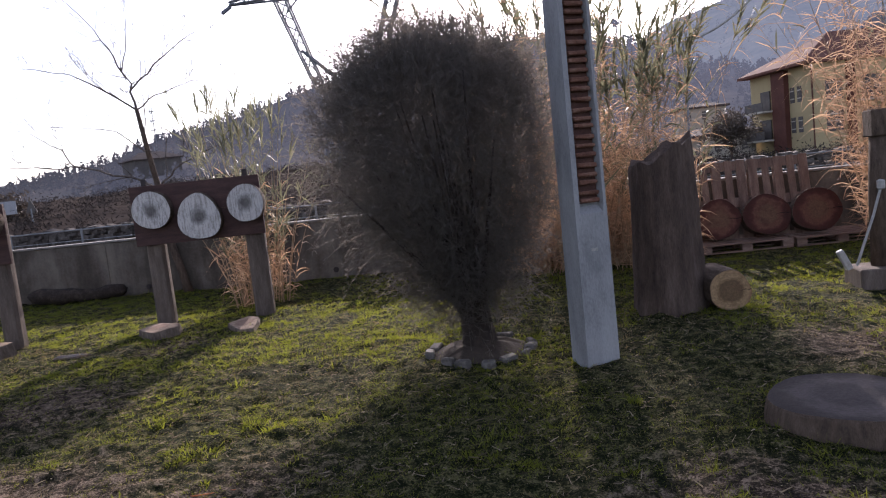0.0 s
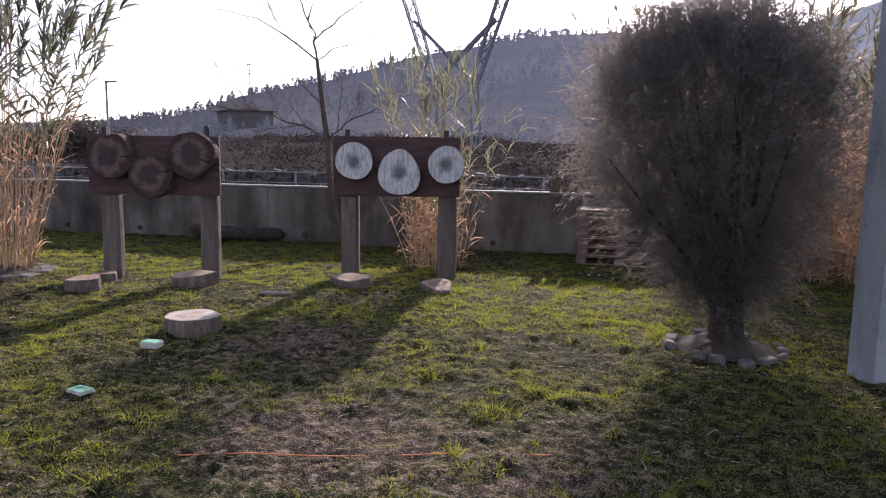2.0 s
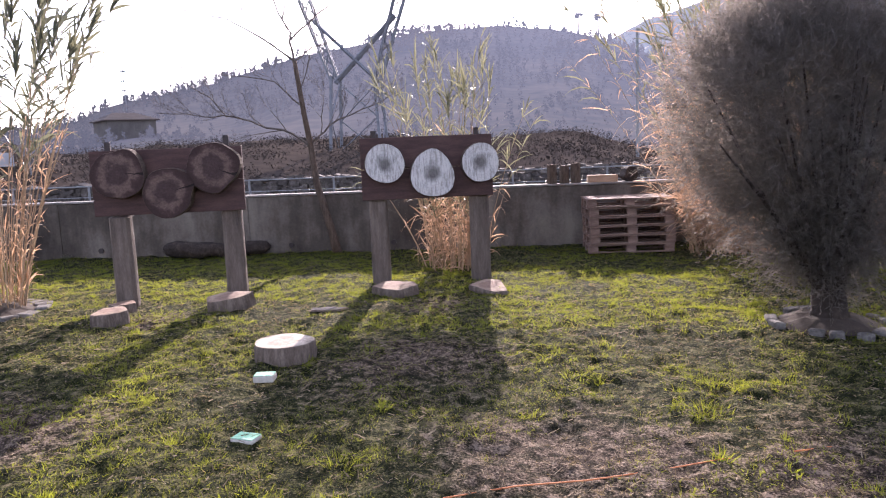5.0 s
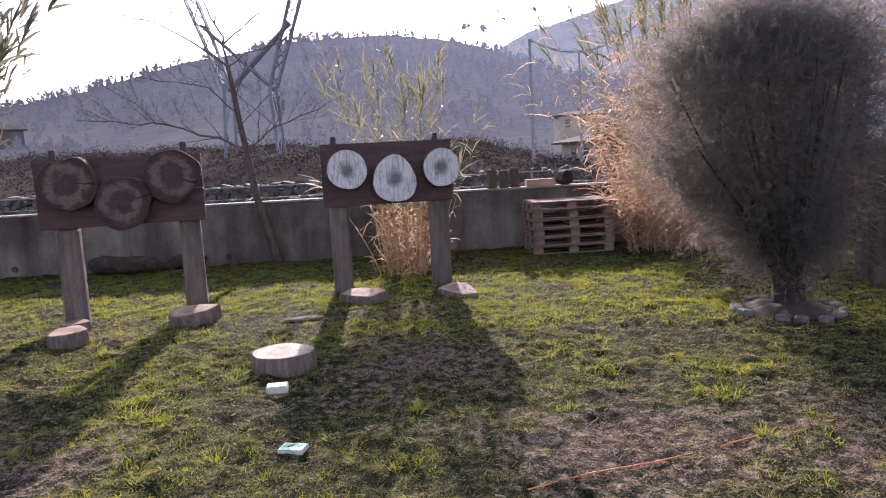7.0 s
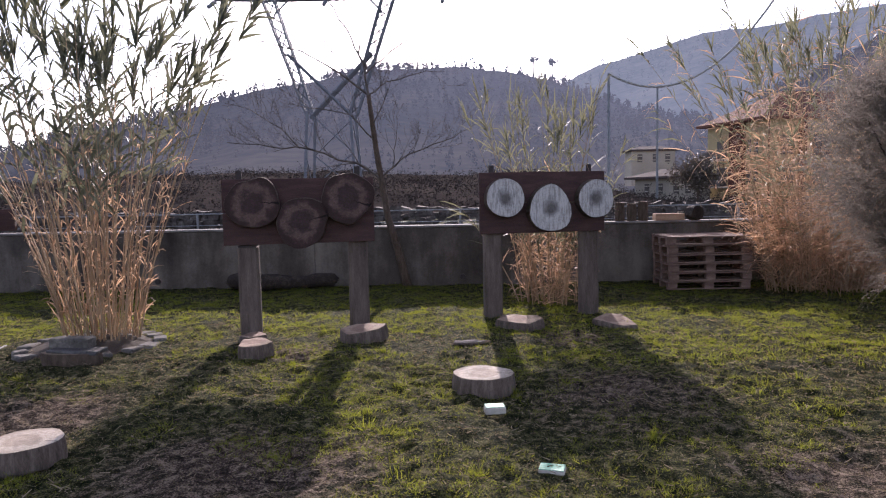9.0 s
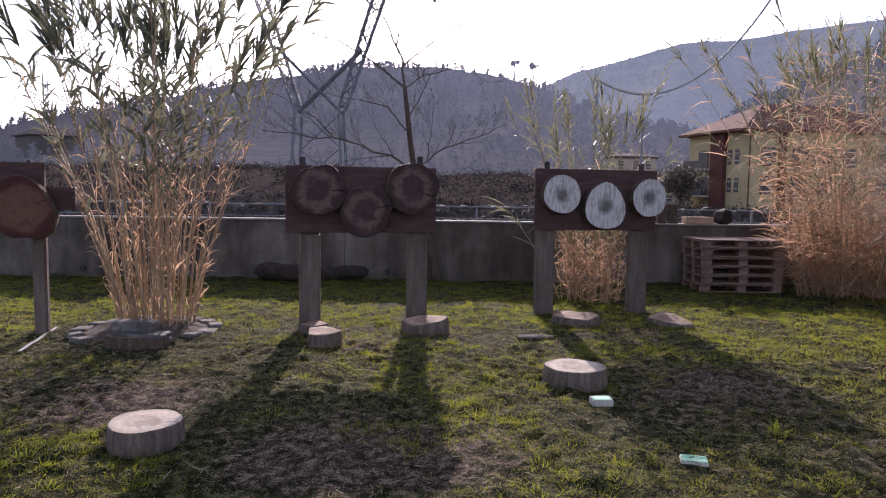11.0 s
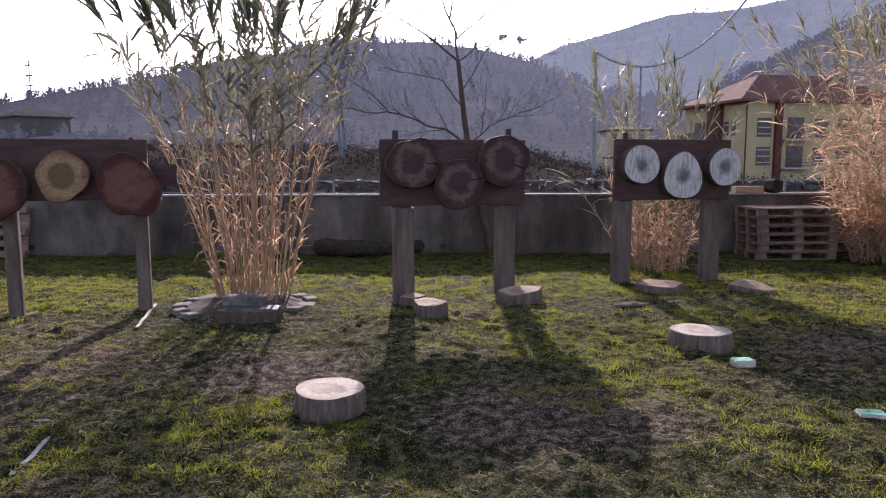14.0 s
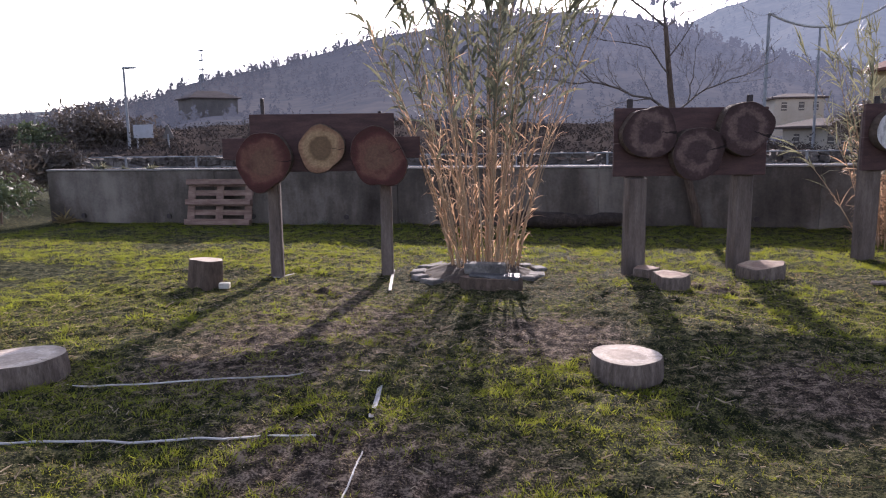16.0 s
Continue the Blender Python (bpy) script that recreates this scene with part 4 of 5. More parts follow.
reed_clump(4.25, 11.0, 150, 0.6, 3.9, 1.3, 14, "arching dry cane clump at the meadow's edge", dry=1.0, green=0.15, stalk_leaves=44, low=0.5, green_from=0.9)

# ---- dark bush ----
bush = thing("bush", pose(-0.47, 6.75, 0), "dense dark evergreen bush on a short forked trunk", "bush")
rs = np.random.RandomState(21)
bm = bmesh.new()
tube(bm, [(0, 0, -0.1), (0.0, 0.0, 0.12), (-0.02, 0, 0.35), (-0.08, 0.02, 0.7)], [0.20, 0.135, 0.12, 0.10], 10)
part("trunk", bm, M_BARKDARK, bush, smooth=True)
for k in range(22):
    a = rs.uniform(0, 6.28)
    r = rs.uniform(0.2, 0.85)
    top = rs.uniform(1.1, 2.2)
    part("limb", tube(bmesh.new(), [(0.05 * np.cos(a), 0.05 * np.sin(a), 0.25), (-0.08 + 0.35 * r * np.cos(a), 0.35 * r * np.sin(a), 0.7), (-0.25 + r * np.cos(a), r * np.sin(a), top)], [0.045, 0.022, 0.006], 6), M_BARKDARK, bush)
prof_z = np.array([0.25, 0.45, 0.7, 1.0, 1.2, 1.5, 1.9, 2.15, 2.32, 2.46, 2.56])
prof_r = np.array([0.20, 0.32, 0.50, 0.72, 0.87, 0.98, 1.01, 0.97, 0.84, 0.60, 0.28])


def crown_axis(z):
    """The crown leans away from its foot."""
    k = np.clip((z - 0.3) / 1.1, 0, 1)
    return np.stack([-0.25 * k, 0.10 * k, np.zeros_like(z)], axis=1)


def sprays(name, foot, way, length, needles, droop):
    """Thin twigs, and the short needles along them."""
    n = len(foot)
    P, W = blades(rs, foot, way, length, np.full(n, 0.0034), droop, 4, (1, 0.8, 0.6, 0.2))
    t = rs.uniform(0.12, 1.0, (n, needles))
    b = foot[:, None, :] + way[:, None, :] * (length[:, None] * t)[:, :, None]
    b[:, :, 2] -= (droop * length)[:, None] * t ** 2
    d = way[:, None, :] * 0.9 + rs.normal(0, 0.55, (n, needles, 3))
    d /= np.linalg.norm(d, axis=2)[:, :, None]
    m = n * needles
    Pn, Wn = blades(rs, b.reshape(-1, 3), d.reshape(-1, 3), rs.uniform(0.014, 0.045, m), rs.uniform(0.0028, 0.0050, m), rs.uniform(-0.1, 0.2, m), 2, (1.0, 0.45))
    tagged(strips("twig_spray", P, W, M_NEEDLE, bush), kind="stuff")
    tagged(strips(name, Pn, Wn, M_NEEDLE, bush), kind="stuff")


# the crown: sprays gathered into tufts, thick within, loose at the outline
tufts = 1100
tz = 0.42 + 2.08 * rs.uniform(0, 1, tufts) ** 0.84
ta_ = rs.uniform(0, 2 * np.pi, tufts)
tq = rs.uniform(0.05, 1, tufts) ** 0.6 * rs.uniform(0.82, 1.07, tufts)
per = 17
n = tufts * per
z = np.repeat(tz, per) + rs.normal(0, 0.10, n)
a = np.repeat(ta_, per)
R = np.interp(z, prof_z, prof_r) * np.repeat(tq, per)
foot = crown_axis(z) + np.stack([R * np.cos(a), R * np.sin(a), z], axis=1) + rs.normal(0, 0.075, (n, 3))
way = np.stack([np.cos(a), np.sin(a), np.zeros(n)], axis=1) * rs.uniform(0.0, 0.9, (n, 1)) + np.array([0, 0, 1.0]) * rs.uniform(0.0, 1.0, (n, 1)) + rs.normal(0, 0.5, (n, 3))
sprays("foliage", foot, way / np.linalg.norm(way, axis=1)[:, None], rs.uniform(0.10, 0.27, n), 17, rs.uniform(-0.1, 0.3, n))
# upright sprigs over the top
n = 1500
a, q = rs.uniform(0, 2 * np.pi, n), np.sqrt(rs.uniform(0, 1, n))
z = 2.42 - 0.42 * q ** 3
foot = crown_axis(z) + np.stack([0.82 * q * np.cos(a), 0.82 * q * np.sin(a), z - 0.12], axis=1)
way = np.stack([0.35 * q * np.cos(a), 0.35 * q * np.sin(a), np.ones(n)], axis=1) + rs.normal(0, 0.16, (n, 3))
sprays("sprig_fringe", foot, way / np.linalg.norm(way, axis=1)[:, None], rs.uniform(0.14, 0.48, n), 12, rs.uniform(-0.1, 0.2, n))
# loose twigs round the sides and hanging to the ground
n = 900
a, z = rs.uniform(0, 2 * np.pi, n), rs.uniform(0.45, 1.7, n)
R = np.interp(z, prof_z, prof_r) * rs.uniform(0.75, 1.12, n)
foot = crown_axis(z) + np.stack([R * np.cos(a), R * np.sin(a), z], axis=1)
way = np.stack([np.cos(a), np.sin(a), rs.uniform(-0.9, 0.5, n)], axis=1) + rs.normal(0, 0.2, (n, 3))
sprays("twig_fringe", foot, way / np.linalg.norm(way, axis=1)[:, None], rs.uniform(0.15, 0.42, n), 9, rs.uniform(0.1, 0.6, n))


# ---- bare tree ----
def bare_tree(x, y, seed, label):
    root = thing("bare_tree", pose(x, y, 0), label, "tree")
    rng = random.Random(seed)
    trunk = [(0.02, 0, -0.1), (-0.06, -0.01, 0.3), (-0.20, -0.01, 0.85), (-0.28, 0.0, 1.1), (-0.42, 0.19, 1.73), (-0.48, 0.17, 2.15), (-0.53, 0.15, 2.60), (-0.58, 0.13, 3.07)]
    part("trunk", tube(bmesh.new(), trunk, [0.085, 0.066, 0.058, 0.055, 0.05, 0.044, 0.04, 0.034], 10), M_BARK, root, smooth=True)

    def twig(bm, p, d, length, r, level):
        pts, rad = [p.copy()], [r]
        for i in range(5):
            d = (d + Vector((rng.gauss(0, 0.10), rng.gauss(0, 0.10), rng.gauss(0.05, 0.08)))).normalized()
            p = p + d * length / 5
            pts.append(p.copy())
            rad.append(max(0.0028, r * (1 - 0.17 * (i + 1))))
            if level < 3 and i > 0 and rng.random() < (0.85 if level == 1 else 0.5):
                side = Vector((rng.gauss(0, 1), rng.gauss(0, 1), rng.gauss(0.3, 0.7)))
                side = (side - side.dot(d) * d).normalized()
                twig(bm, p.copy(), (d + side * rng.uniform(0.5, 0.9)).normalized(), length * rng.uniform(0.4, 0.65), max(0.003, rad[-1] * 0.75), level + 1)
        tube(bm, pts, rad, 4 if level == 1 else 3, False)

    def limb(ctrl, r, twigs):
        """A bent limb through a few points, tapering, with twigs that leave it by turns."""
        bm = bmesh.new()
        c = [Vector(p) for p in ctrl]
        pts = []
        for k in range(len(c) - 1):
            for f in (0, 0.33, 0.67):
                pts.append(c[k].lerp(c[k + 1], f) + Vector((rng.gauss(0, 0.012), rng.gauss(0, 0.02), rng.gauss(0, 0.012))) * (1 if k or f else 0))
        pts.append(c[-1])
        n = len(pts) - 1
        rad = [0.8 * r * (1 - 0.8 * i / n) + 0.002 for i in range(n + 1)]
        tube(bm, pts, rad, 6, False)
        for q in range(twigs):
            t = 0.18 + 0.80 * (q + rng.random() * 0.7) / twigs
            k = min(int(t * n), n - 1)
            p = pts[k].lerp(pts[k + 1], t * n - k)
            d = (pts[k + 1] - pts[k]).normalized()
            side = Vector((rng.gauss(0, 0.7), rng.gauss(0, 0.8), rng.gauss(0.55, 0.6)))
            side = (side - side.dot(d) * d).normalized()
            twig(bm, p, (d + side * rng.uniform(0.6, 1.1)).normalized(), rng.uniform(0.30, 0.75) * (1.1 - 0.5 * t), rad[k] * 0.5, 1)
        part("limb", bm, M_TWIG, root)

    limb([(-0.42, 0.19, 1.73), (-0.78, -0.05, 2.0), (-1.5, -0.25, 2.22), (-2.0, -0.35, 2.26), (-2.7, -0.5, 2.34)], 0.026, 13)
    limb([(-1.6, -0.28, 2.23), (-1.95, -0.15, 2.55), (-2.4, -0.2, 2.85), (-2.9, -0.1, 3.0)], 0.014, 8)
    limb([(-0.42, 0.19, 1.75), (-0.1, 0.2, 2.05), (0.25, 0.35, 2.22), (0.75, 0.4, 2.38), (1.1, 0.6, 2.62)], 0.020, 10)
    limb([(-0.22, 0.16, 1.92), (-0.16, 0.15, 2.3), (-0.14, 0.2, 2.75)], 0.011, 4)
    limb([(-0.58, 0.13, 3.07), (-1.05, 0.0, 3.45), (-1.6, -0.1, 3.78), (-2.35, -0.3, 3.92)], 0.023, 13)
    limb([(-0.58, 0.13, 3.07), (-0.62, 0.1, 3.5), (-0.80, 0.05, 3.95), (-1.05, 0.0, 4.4), (-1.5, -0.1, 4.95)], 0.025, 14)
    limb([(-0.61, 0.1, 3.4), (-0.35, 0.2, 3.65), (0.1, 0.25, 3.95), (0.65, 0.3, 4.2)], 0.019, 11)
    limb([(-0.58, 0.13, 3.07), (-0.28, 0.3, 3.3), (0.2, 0.4, 3.42), (0.6, 0.55, 3.45)], 0.015, 9)
    limb([(-0.50, 0.16, 2.35), (-0.8, -0.15, 2.72), (-1.3, -0.3, 2.85), (-1.75, -0.5, 2.9)], 0.013, 10)
    limb([(-0.53, 0.15, 2.60), (-0.25, -0.1, 2.95), (-0.1, -0.3, 3.25)], 0.011, 6)
    limb([(-0.70, 0.07, 3.72), (-0.62, 0.2, 4.2), (-0.55, 0.2, 4.7)], 0.012, 7)
    return root


bare_tree(-6.34, 11.27, 31, "slender leafless tree leaning over from the foot of the wall")


# ---- lattice pylon ----
pyl = thing("pylon", pose(-22.9, 61.7, -0.65, 0, 0, 8) @ Matrix.Scale(1.44, 4), "grey steel lattice power pylon with a wide crossbeam", "pylon")


def lattice(name, a, b, w0, w1, n, r=0.05, brace=0.03):
    """A four-legged lattice strut from a to b."""
    a, b = Vector(a), Vector(b)
    d = (b - a).normalized()
    u = d.cross(Vector((0, 1, 0))).normalized()
    v = d.cross(u)

    def corner(t, k):
        w = w0 + (w1 - w0) * t
        su, sv = ((-1, -1), (1, -1), (1, 1), (-1, 1))[k % 4]
        return a.lerp(b, t) + u * su * w / 2 + v * sv * w / 2

    side = part(name, tube(bmesh.new(), [corner(0, 0), corner(1, 0)], [r, r], 4), M_PYLON, pyl)
    for k in (1, 2, 3):
        part("leg_bar", tube(bmesh.new(), [corner(0, k), corner(1, k)], [r, r], 4), M_PYLON, side)
    bm = bmesh.new()
    for k in range(4):
        for i in range(n):
            p, q = (k, k + 1) if i % 2 else (k + 1, k)
            tube(bm, [corner(i / n, p), corner((i + 1) / n, q)], [brace, brace], 3)
    tagged(part("bracing", bm, M_PYLON, side), kind="stuff")


lattice("body", (0, 0, -1), (0, 0, 6.6), 3.4, 2.6, 3, 0.12, 0.045)
lattice("left_limb", (-1.35, 0, 6.5), (-3.7, 0, 13.6), 0.45, 0.7, 9, 0.085, 0.05)
lattice("right_limb", (1.35, 0, 6.5), (3.7, 0, 13.6), 0.45, 0.7, 9, 0.085, 0.05)
for sx in (-1, 1):
    bm = bmesh.new()
    tube(bm, [(sx * 2.6, 0.3, 10.2), (-sx * 1.35, 0.3, 6.3)], [0.10, 0.10], 4)
    tube(bm, [(sx * 2.6, -0.3, 10.2), (-sx * 1.35, -0.3, 6.3)], [0.10, 0.10], 4)
    part("diagonal_brace", bm, M_PYLON, pyl)
    bm = bmesh.new()
    tube(bm, [(sx * 3.4, 0, 12.6), (sx * 2.3, 0, 13.7)], [0.06, 0.06], 4)
    part("knee_brace", bm, M_PYLON, pyl)
lattice("crossbeam", (-3.9, 0, 14.0), (3.9, 0, 14.0), 0.8, 0.8, 12, 0.085, 0.05)
lattice("left_arm", (-3.9, 0, 14.0), (-7.0, 0, 13.7), 0.8, 0.15, 5, 0.07, 0.04)
lattice("right_arm", (3.9, 0, 14.0), (7.0, 0, 13.7), 0.8, 0.15, 5, 0.07, 0.04)
for x in (-7.0, -0.1, 7.0):
    bm = bmesh.new()
    for i in range(7):
        tube(bm, [(x, -0.2 * i, 13.5 - 0.10 * i), (x, -0.2 * i - 0.1, 13.45 - 0.10 * i)], [0.13, 0.06], 8)
    part("insulator", bm, M_PYLON, pyl)


# ---- rail and stone bank beyond the wall ----
rail = thing("guard_rail", pose(-8, 15.6, 0, 0, 0, 4), "thin metal guard rail beyond the wall", "guard rail")
part("rail_bar", boxed((48, 0.03, 0.028), (0, 0, 1.12), bevel=0.006), M_STEEL, rail)
part("rail_bar", boxed((48, 0.02, 0.018), (0, 0, 0.86), bevel=0.004), M_STEEL, rail)
for i in range(25):
    part("rail_post", boxed((0.045, 0.045, 1.15), (-24 + 2 * i, 0.03, 0.56), bevel=0.008), M_STEEL, rail)
rng = random.Random(61)
bm = bmesh.new()
for row in range(6):
    x = -40.0
    while x < 26:
        w = rng.uniform(0.14, 0.48)
        box(bm, (x + w / 2, 26.0 + 0.10 * x + row * 0.10 + rng.uniform(-0.12, 0.10), 0.12 + row * 0.155 + rng.uniform(-0.05, 0.05)), (w * 0.92, 0.4, rng.uniform(0.10, 0.19)), Matrix.Rotation(rng.uniform(-0.25, 0.25), 3, "Y"), 0.0, 0.035, rng)
        x += w
tagged(part("stone_bank", bm, M_BANK), "long low bank of rough grey rubble stone", "stone bank", kind="stuff")

# ---- hills ----
AZ = np.array([-95, -70, -58, -50, -46, -42, -39, -36.5, -32, -28, -22.5, -16, -12, -7, -3, 0.5, 3, 6, 10, 16, 25, 40, 70])
EL = np.array([0.6, 0.9, 1.3, 1.8, 2.1, 2.9, 3.7, 4.9, 5.9, 6.8, 8.3, 9.4, 9.9, 10.1, 9.6, 8.7, 7.8, 6.6, 5.4, 4.4, 3.6, 3.0, 2.0])
EYE0 = (-3.6, 0.6, 1.42)


def hill(name, az, el, r0, r1, material, label, power, n_az=220, n_r=30, rough=1.0, seed=1):
    """A slope that rises from r0 to its ridge at r1, round the meadow, falling away behind."""
    rs = np.random.RandomState(seed)
    A = np.linspace(az[0], az[-1], n_az)
    H = r1 * np.tan(np.radians(np.interp(A, az, el)))
    H = H + rough * np.convolve(rs.normal(0, 1.8, n_az + 10), np.ones(11) / 11, "valid")
    S = np.concatenate([np.linspace(0, 1, n_r), [1.06, 1.25]])
    drop = np.concatenate([np.linspace(0, 1, n_r) ** power, [0.97, 0.6]])
    Rr = r0 + (r1 - r0) * S
    ph = rs.uniform(0, 6.28, 4)
    V = []
    for i, (rr, dp) in enumerate(zip(Rr, drop)):
        fold = 1 + 0.10 * np.sin(A / 4.0 + ph[0] + 2 * S[i]) * (1 - S[i]) + 0.07 * np.sin(A / 1.7 + ph[1] - 5 * S[i]) * (1 - S[i])
        V.append(np.stack([EYE0[0] + rr * np.sin(np.radians(A)), EYE0[1] + rr * np.cos(np.radians(A)), EYE0[2] * dp + H * dp * fold - 0.8 * (i == 0)], axis=1))
    V = np.array(V)
    nr = len(S)
    i = np.arange((nr - 1) * (n_az - 1))
    a0 = (i // (n_az - 1)) * n_az + i % (n_az - 1)
    F = np.stack([a0, a0 + 1, a0 + n_az + 1, a0 + n_az], axis=1)
    me = bpy.data.meshes.new(name)
    me.from_pydata(V.reshape(-1, 3).tolist(), [], F.tolist())
    me.materials.append(material)
    tagged(new(name, me), label, "hill", kind="structure")
    return V, A


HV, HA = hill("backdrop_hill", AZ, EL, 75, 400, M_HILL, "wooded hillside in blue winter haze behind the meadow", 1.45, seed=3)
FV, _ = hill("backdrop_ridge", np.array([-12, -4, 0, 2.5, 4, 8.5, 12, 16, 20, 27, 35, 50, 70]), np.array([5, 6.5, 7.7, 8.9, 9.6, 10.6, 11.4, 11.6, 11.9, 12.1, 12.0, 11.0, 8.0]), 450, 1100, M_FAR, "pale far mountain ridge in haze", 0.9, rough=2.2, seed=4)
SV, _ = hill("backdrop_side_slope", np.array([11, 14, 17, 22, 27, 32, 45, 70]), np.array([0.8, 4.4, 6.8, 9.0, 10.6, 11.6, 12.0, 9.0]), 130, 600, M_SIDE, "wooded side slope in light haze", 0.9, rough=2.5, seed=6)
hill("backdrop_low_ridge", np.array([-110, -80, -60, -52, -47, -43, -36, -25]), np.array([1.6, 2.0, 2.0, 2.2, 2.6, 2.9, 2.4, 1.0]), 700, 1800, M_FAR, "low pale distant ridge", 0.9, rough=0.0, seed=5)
BV, _ = hill("backdrop_foothill", np.array([-75, -60, -45, -30, -15, 0, 6, 10, 14, 30]), np.array([0.3, 0.5, 1.1, 1.8, 2.0, 1.5, -0.2, -0.8, -0.9, -0.9]), 40, 96, M_FOOT, "dark brown scrubby foot of the hill", 0.7, rough=0.35, seed=7)

def crowns(name, foot, h, per, material, label, seed):
    """Far trees, each a loose crown of many small clumps, in one mesh."""
    rs = np.random.RandomState(seed)
    n = len(foot)
    hh = np.repeat(h, per)
    t = rs.uniform(0, 1, n * per)
    girth = hh * np.repeat(rs.uniform(0.16, 0.34, n), per) * np.sin(np.pi * (0.12 + 0.84 * t)) ** 0.8
    a, q = rs.uniform(0, 2 * np.pi, n * per), np.sqrt(rs.uniform(0, 1, n * per))
    b = np.repeat(foot, per, axis=0) + np.stack([girth * q * np.cos(a), girth * q * np.sin(a), hh * t], axis=1)
    d = rs.normal(0, 1, (n * per, 3)) + np.array([0, 0, 0.3])
    P, W = blades(rs, b, d / np.linalg.norm(d, axis=1)[:, None], hh * rs.uniform(0.12, 0.28, n * per), hh * rs.uniform(0.09, 0.20, n * per), np.zeros(n * per), 2, (1.0, 0.55))
    return tagged(strips(name, P, W, material), label, "woods", kind="stuff")


def wooded(V, count, crest, sizes, material, label, seed):
    """Trees over a slope, denser in patches, and in uneven groups along its ridge."""
    rs = np.random.RandomState(seed)
    nr, wide = 30, V.shape[1]
    a = rs.randint(2, wide - 3, count)
    r = np.maximum(1, np.minimum(nr - 1, (nr * rs.uniform(0.03, 1.0, count) ** 0.75).astype(int)))
    keep = lattice_noise(a * 1.0, r * 2.2, 7.0) + 0.6 * lattice_noise(a * 1.0, r * 2.2 + 40, 2.6) > rs.normal(-0.25, 0.4, count)
    a, r = a[keep], r[keep]
    f, g = rs.uniform(size=(len(a), 1)), rs.uniform(size=(len(a), 1))
    p = (V[r, a] * f + V[r, a + 1] * (1 - f)) * g + (V[r - 1, a] * f + V[r - 1, a + 1] * (1 - f)) * (1 - g)
    far = np.hypot(p[:, 0] - EYE0[0], p[:, 1] - EYE0[1])
    crowns("far_woods", p - np.array([0, 0, 0.4]), far ** 0.75 * sizes[1] * rs.uniform(0.45, 1.2, len(a)), 20, material, label, seed + 1)
    gap = np.convolve(rs.normal(0, 1, wide + 8), np.ones(7) / 7, "same")[:wide]
    a = rs.randint(2, wide - 3, crest)
    a = a[gap[a] > rs.normal(-0.2, 0.3, len(a))]
    f = rs.uniform(size=(len(a), 1))
    p = V[nr - 1, a] * f + V[nr - 1, a + 1] * (1 - f) + (V[nr - 2, a] - V[nr - 1, a]) * 0.4 * rs.uniform(size=(len(a), 1))
    h = np.hypot(p[:, 0] - EYE0[0], p[:, 1] - EYE0[1]) * sizes[0] * rs.uniform(0.35, 1.0, len(a)) ** 1.4 * (1 + 0.7 * np.maximum(0, gap[a]))
    crowns("ridge_woods", p - np.array([0, 0, 0.5]), h, 56, material, label, seed + 2)


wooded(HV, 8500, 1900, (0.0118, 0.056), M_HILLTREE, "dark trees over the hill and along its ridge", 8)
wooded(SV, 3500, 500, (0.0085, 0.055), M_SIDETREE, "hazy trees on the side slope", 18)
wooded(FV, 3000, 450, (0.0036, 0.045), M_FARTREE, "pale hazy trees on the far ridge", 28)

# brown scrub, grown together in thickets, on the foot of the hill
rs = np.random.RandomState(9)
k, per = 1300, 56
ri, ai = rs.randint(0, 29, k), rs.randint(4, BV.shape[1] - 4, k)
c = BV[ri, ai] + rs.normal(0, 0.5, (k, 3)) * np.array([1, 1, 0.1]) + np.array([0, 0, 0.1])
grow = rs.uniform(0.4, 1.0, k)
b = np.repeat(c, per, axis=0) + rs.normal(0, 1, (k * per, 3)) * np.array([1.2, 1.2, 0.45]) * np.repeat(grow, per)[:, None]
d = rs.normal(0, 1.0, (k * per, 3)) + np.array([0, 0, 0.3])
P, W = blades(rs, b, d / np.linalg.norm(d, axis=1)[:, None], rs.uniform(0.12, 0.30, k * per), rs.uniform(0.04, 0.11, k * per), rs.uniform(0, 0.3, k * per), 2, (1.0, 0.4))
tagged(strips("roadside_scrub", P, W, M_SCRUB), "brown winter scrub at the foot of the hill", "scrub", kind="stuff")


def leafy_tree(name, x, y, h, r, seed, material, label, trunk=0.12, n=2600, size=0.25, category="tree"):
    root = thing(name, pose(x, y, 0), label, category)
    rs = np.random.RandomState(seed)
    part("trunk", tube(bmesh.new(), [(0, 0, -0.1), (0.05 * r, 0, h * 0.4), (0, 0.05 * r, h * 0.75)], [trunk, trunk * 0.7, trunk * 0.3], 7), M_BARK, root)
    c = rs.normal(0, 0.42, (14, 3)) * np.array([r, r, h * 0.22]) + np.array([0, 0, h * 0.62])
    b = c[rs.randint(0, 14, n)] + rs.normal(0, 0.26 * r, (n, 3))
    b[:, 2] = np.clip(b[:, 2], 0.05, h)
    d = rs.normal(0, 1, (n, 3)) + np.array([0, 0, 0.4])
    P, W = blades(rs, b, d / np.linalg.norm(d, axis=1)[:, None], rs.uniform(0.5, 1.0, n) * size, rs.uniform(0.12, 0.3, n) * size, rs.uniform(0, 0.4, n), 3, (0.5, 1, 0.2))
    tagged(strips("crown", P, W, material, root), kind="stuff")
    return root


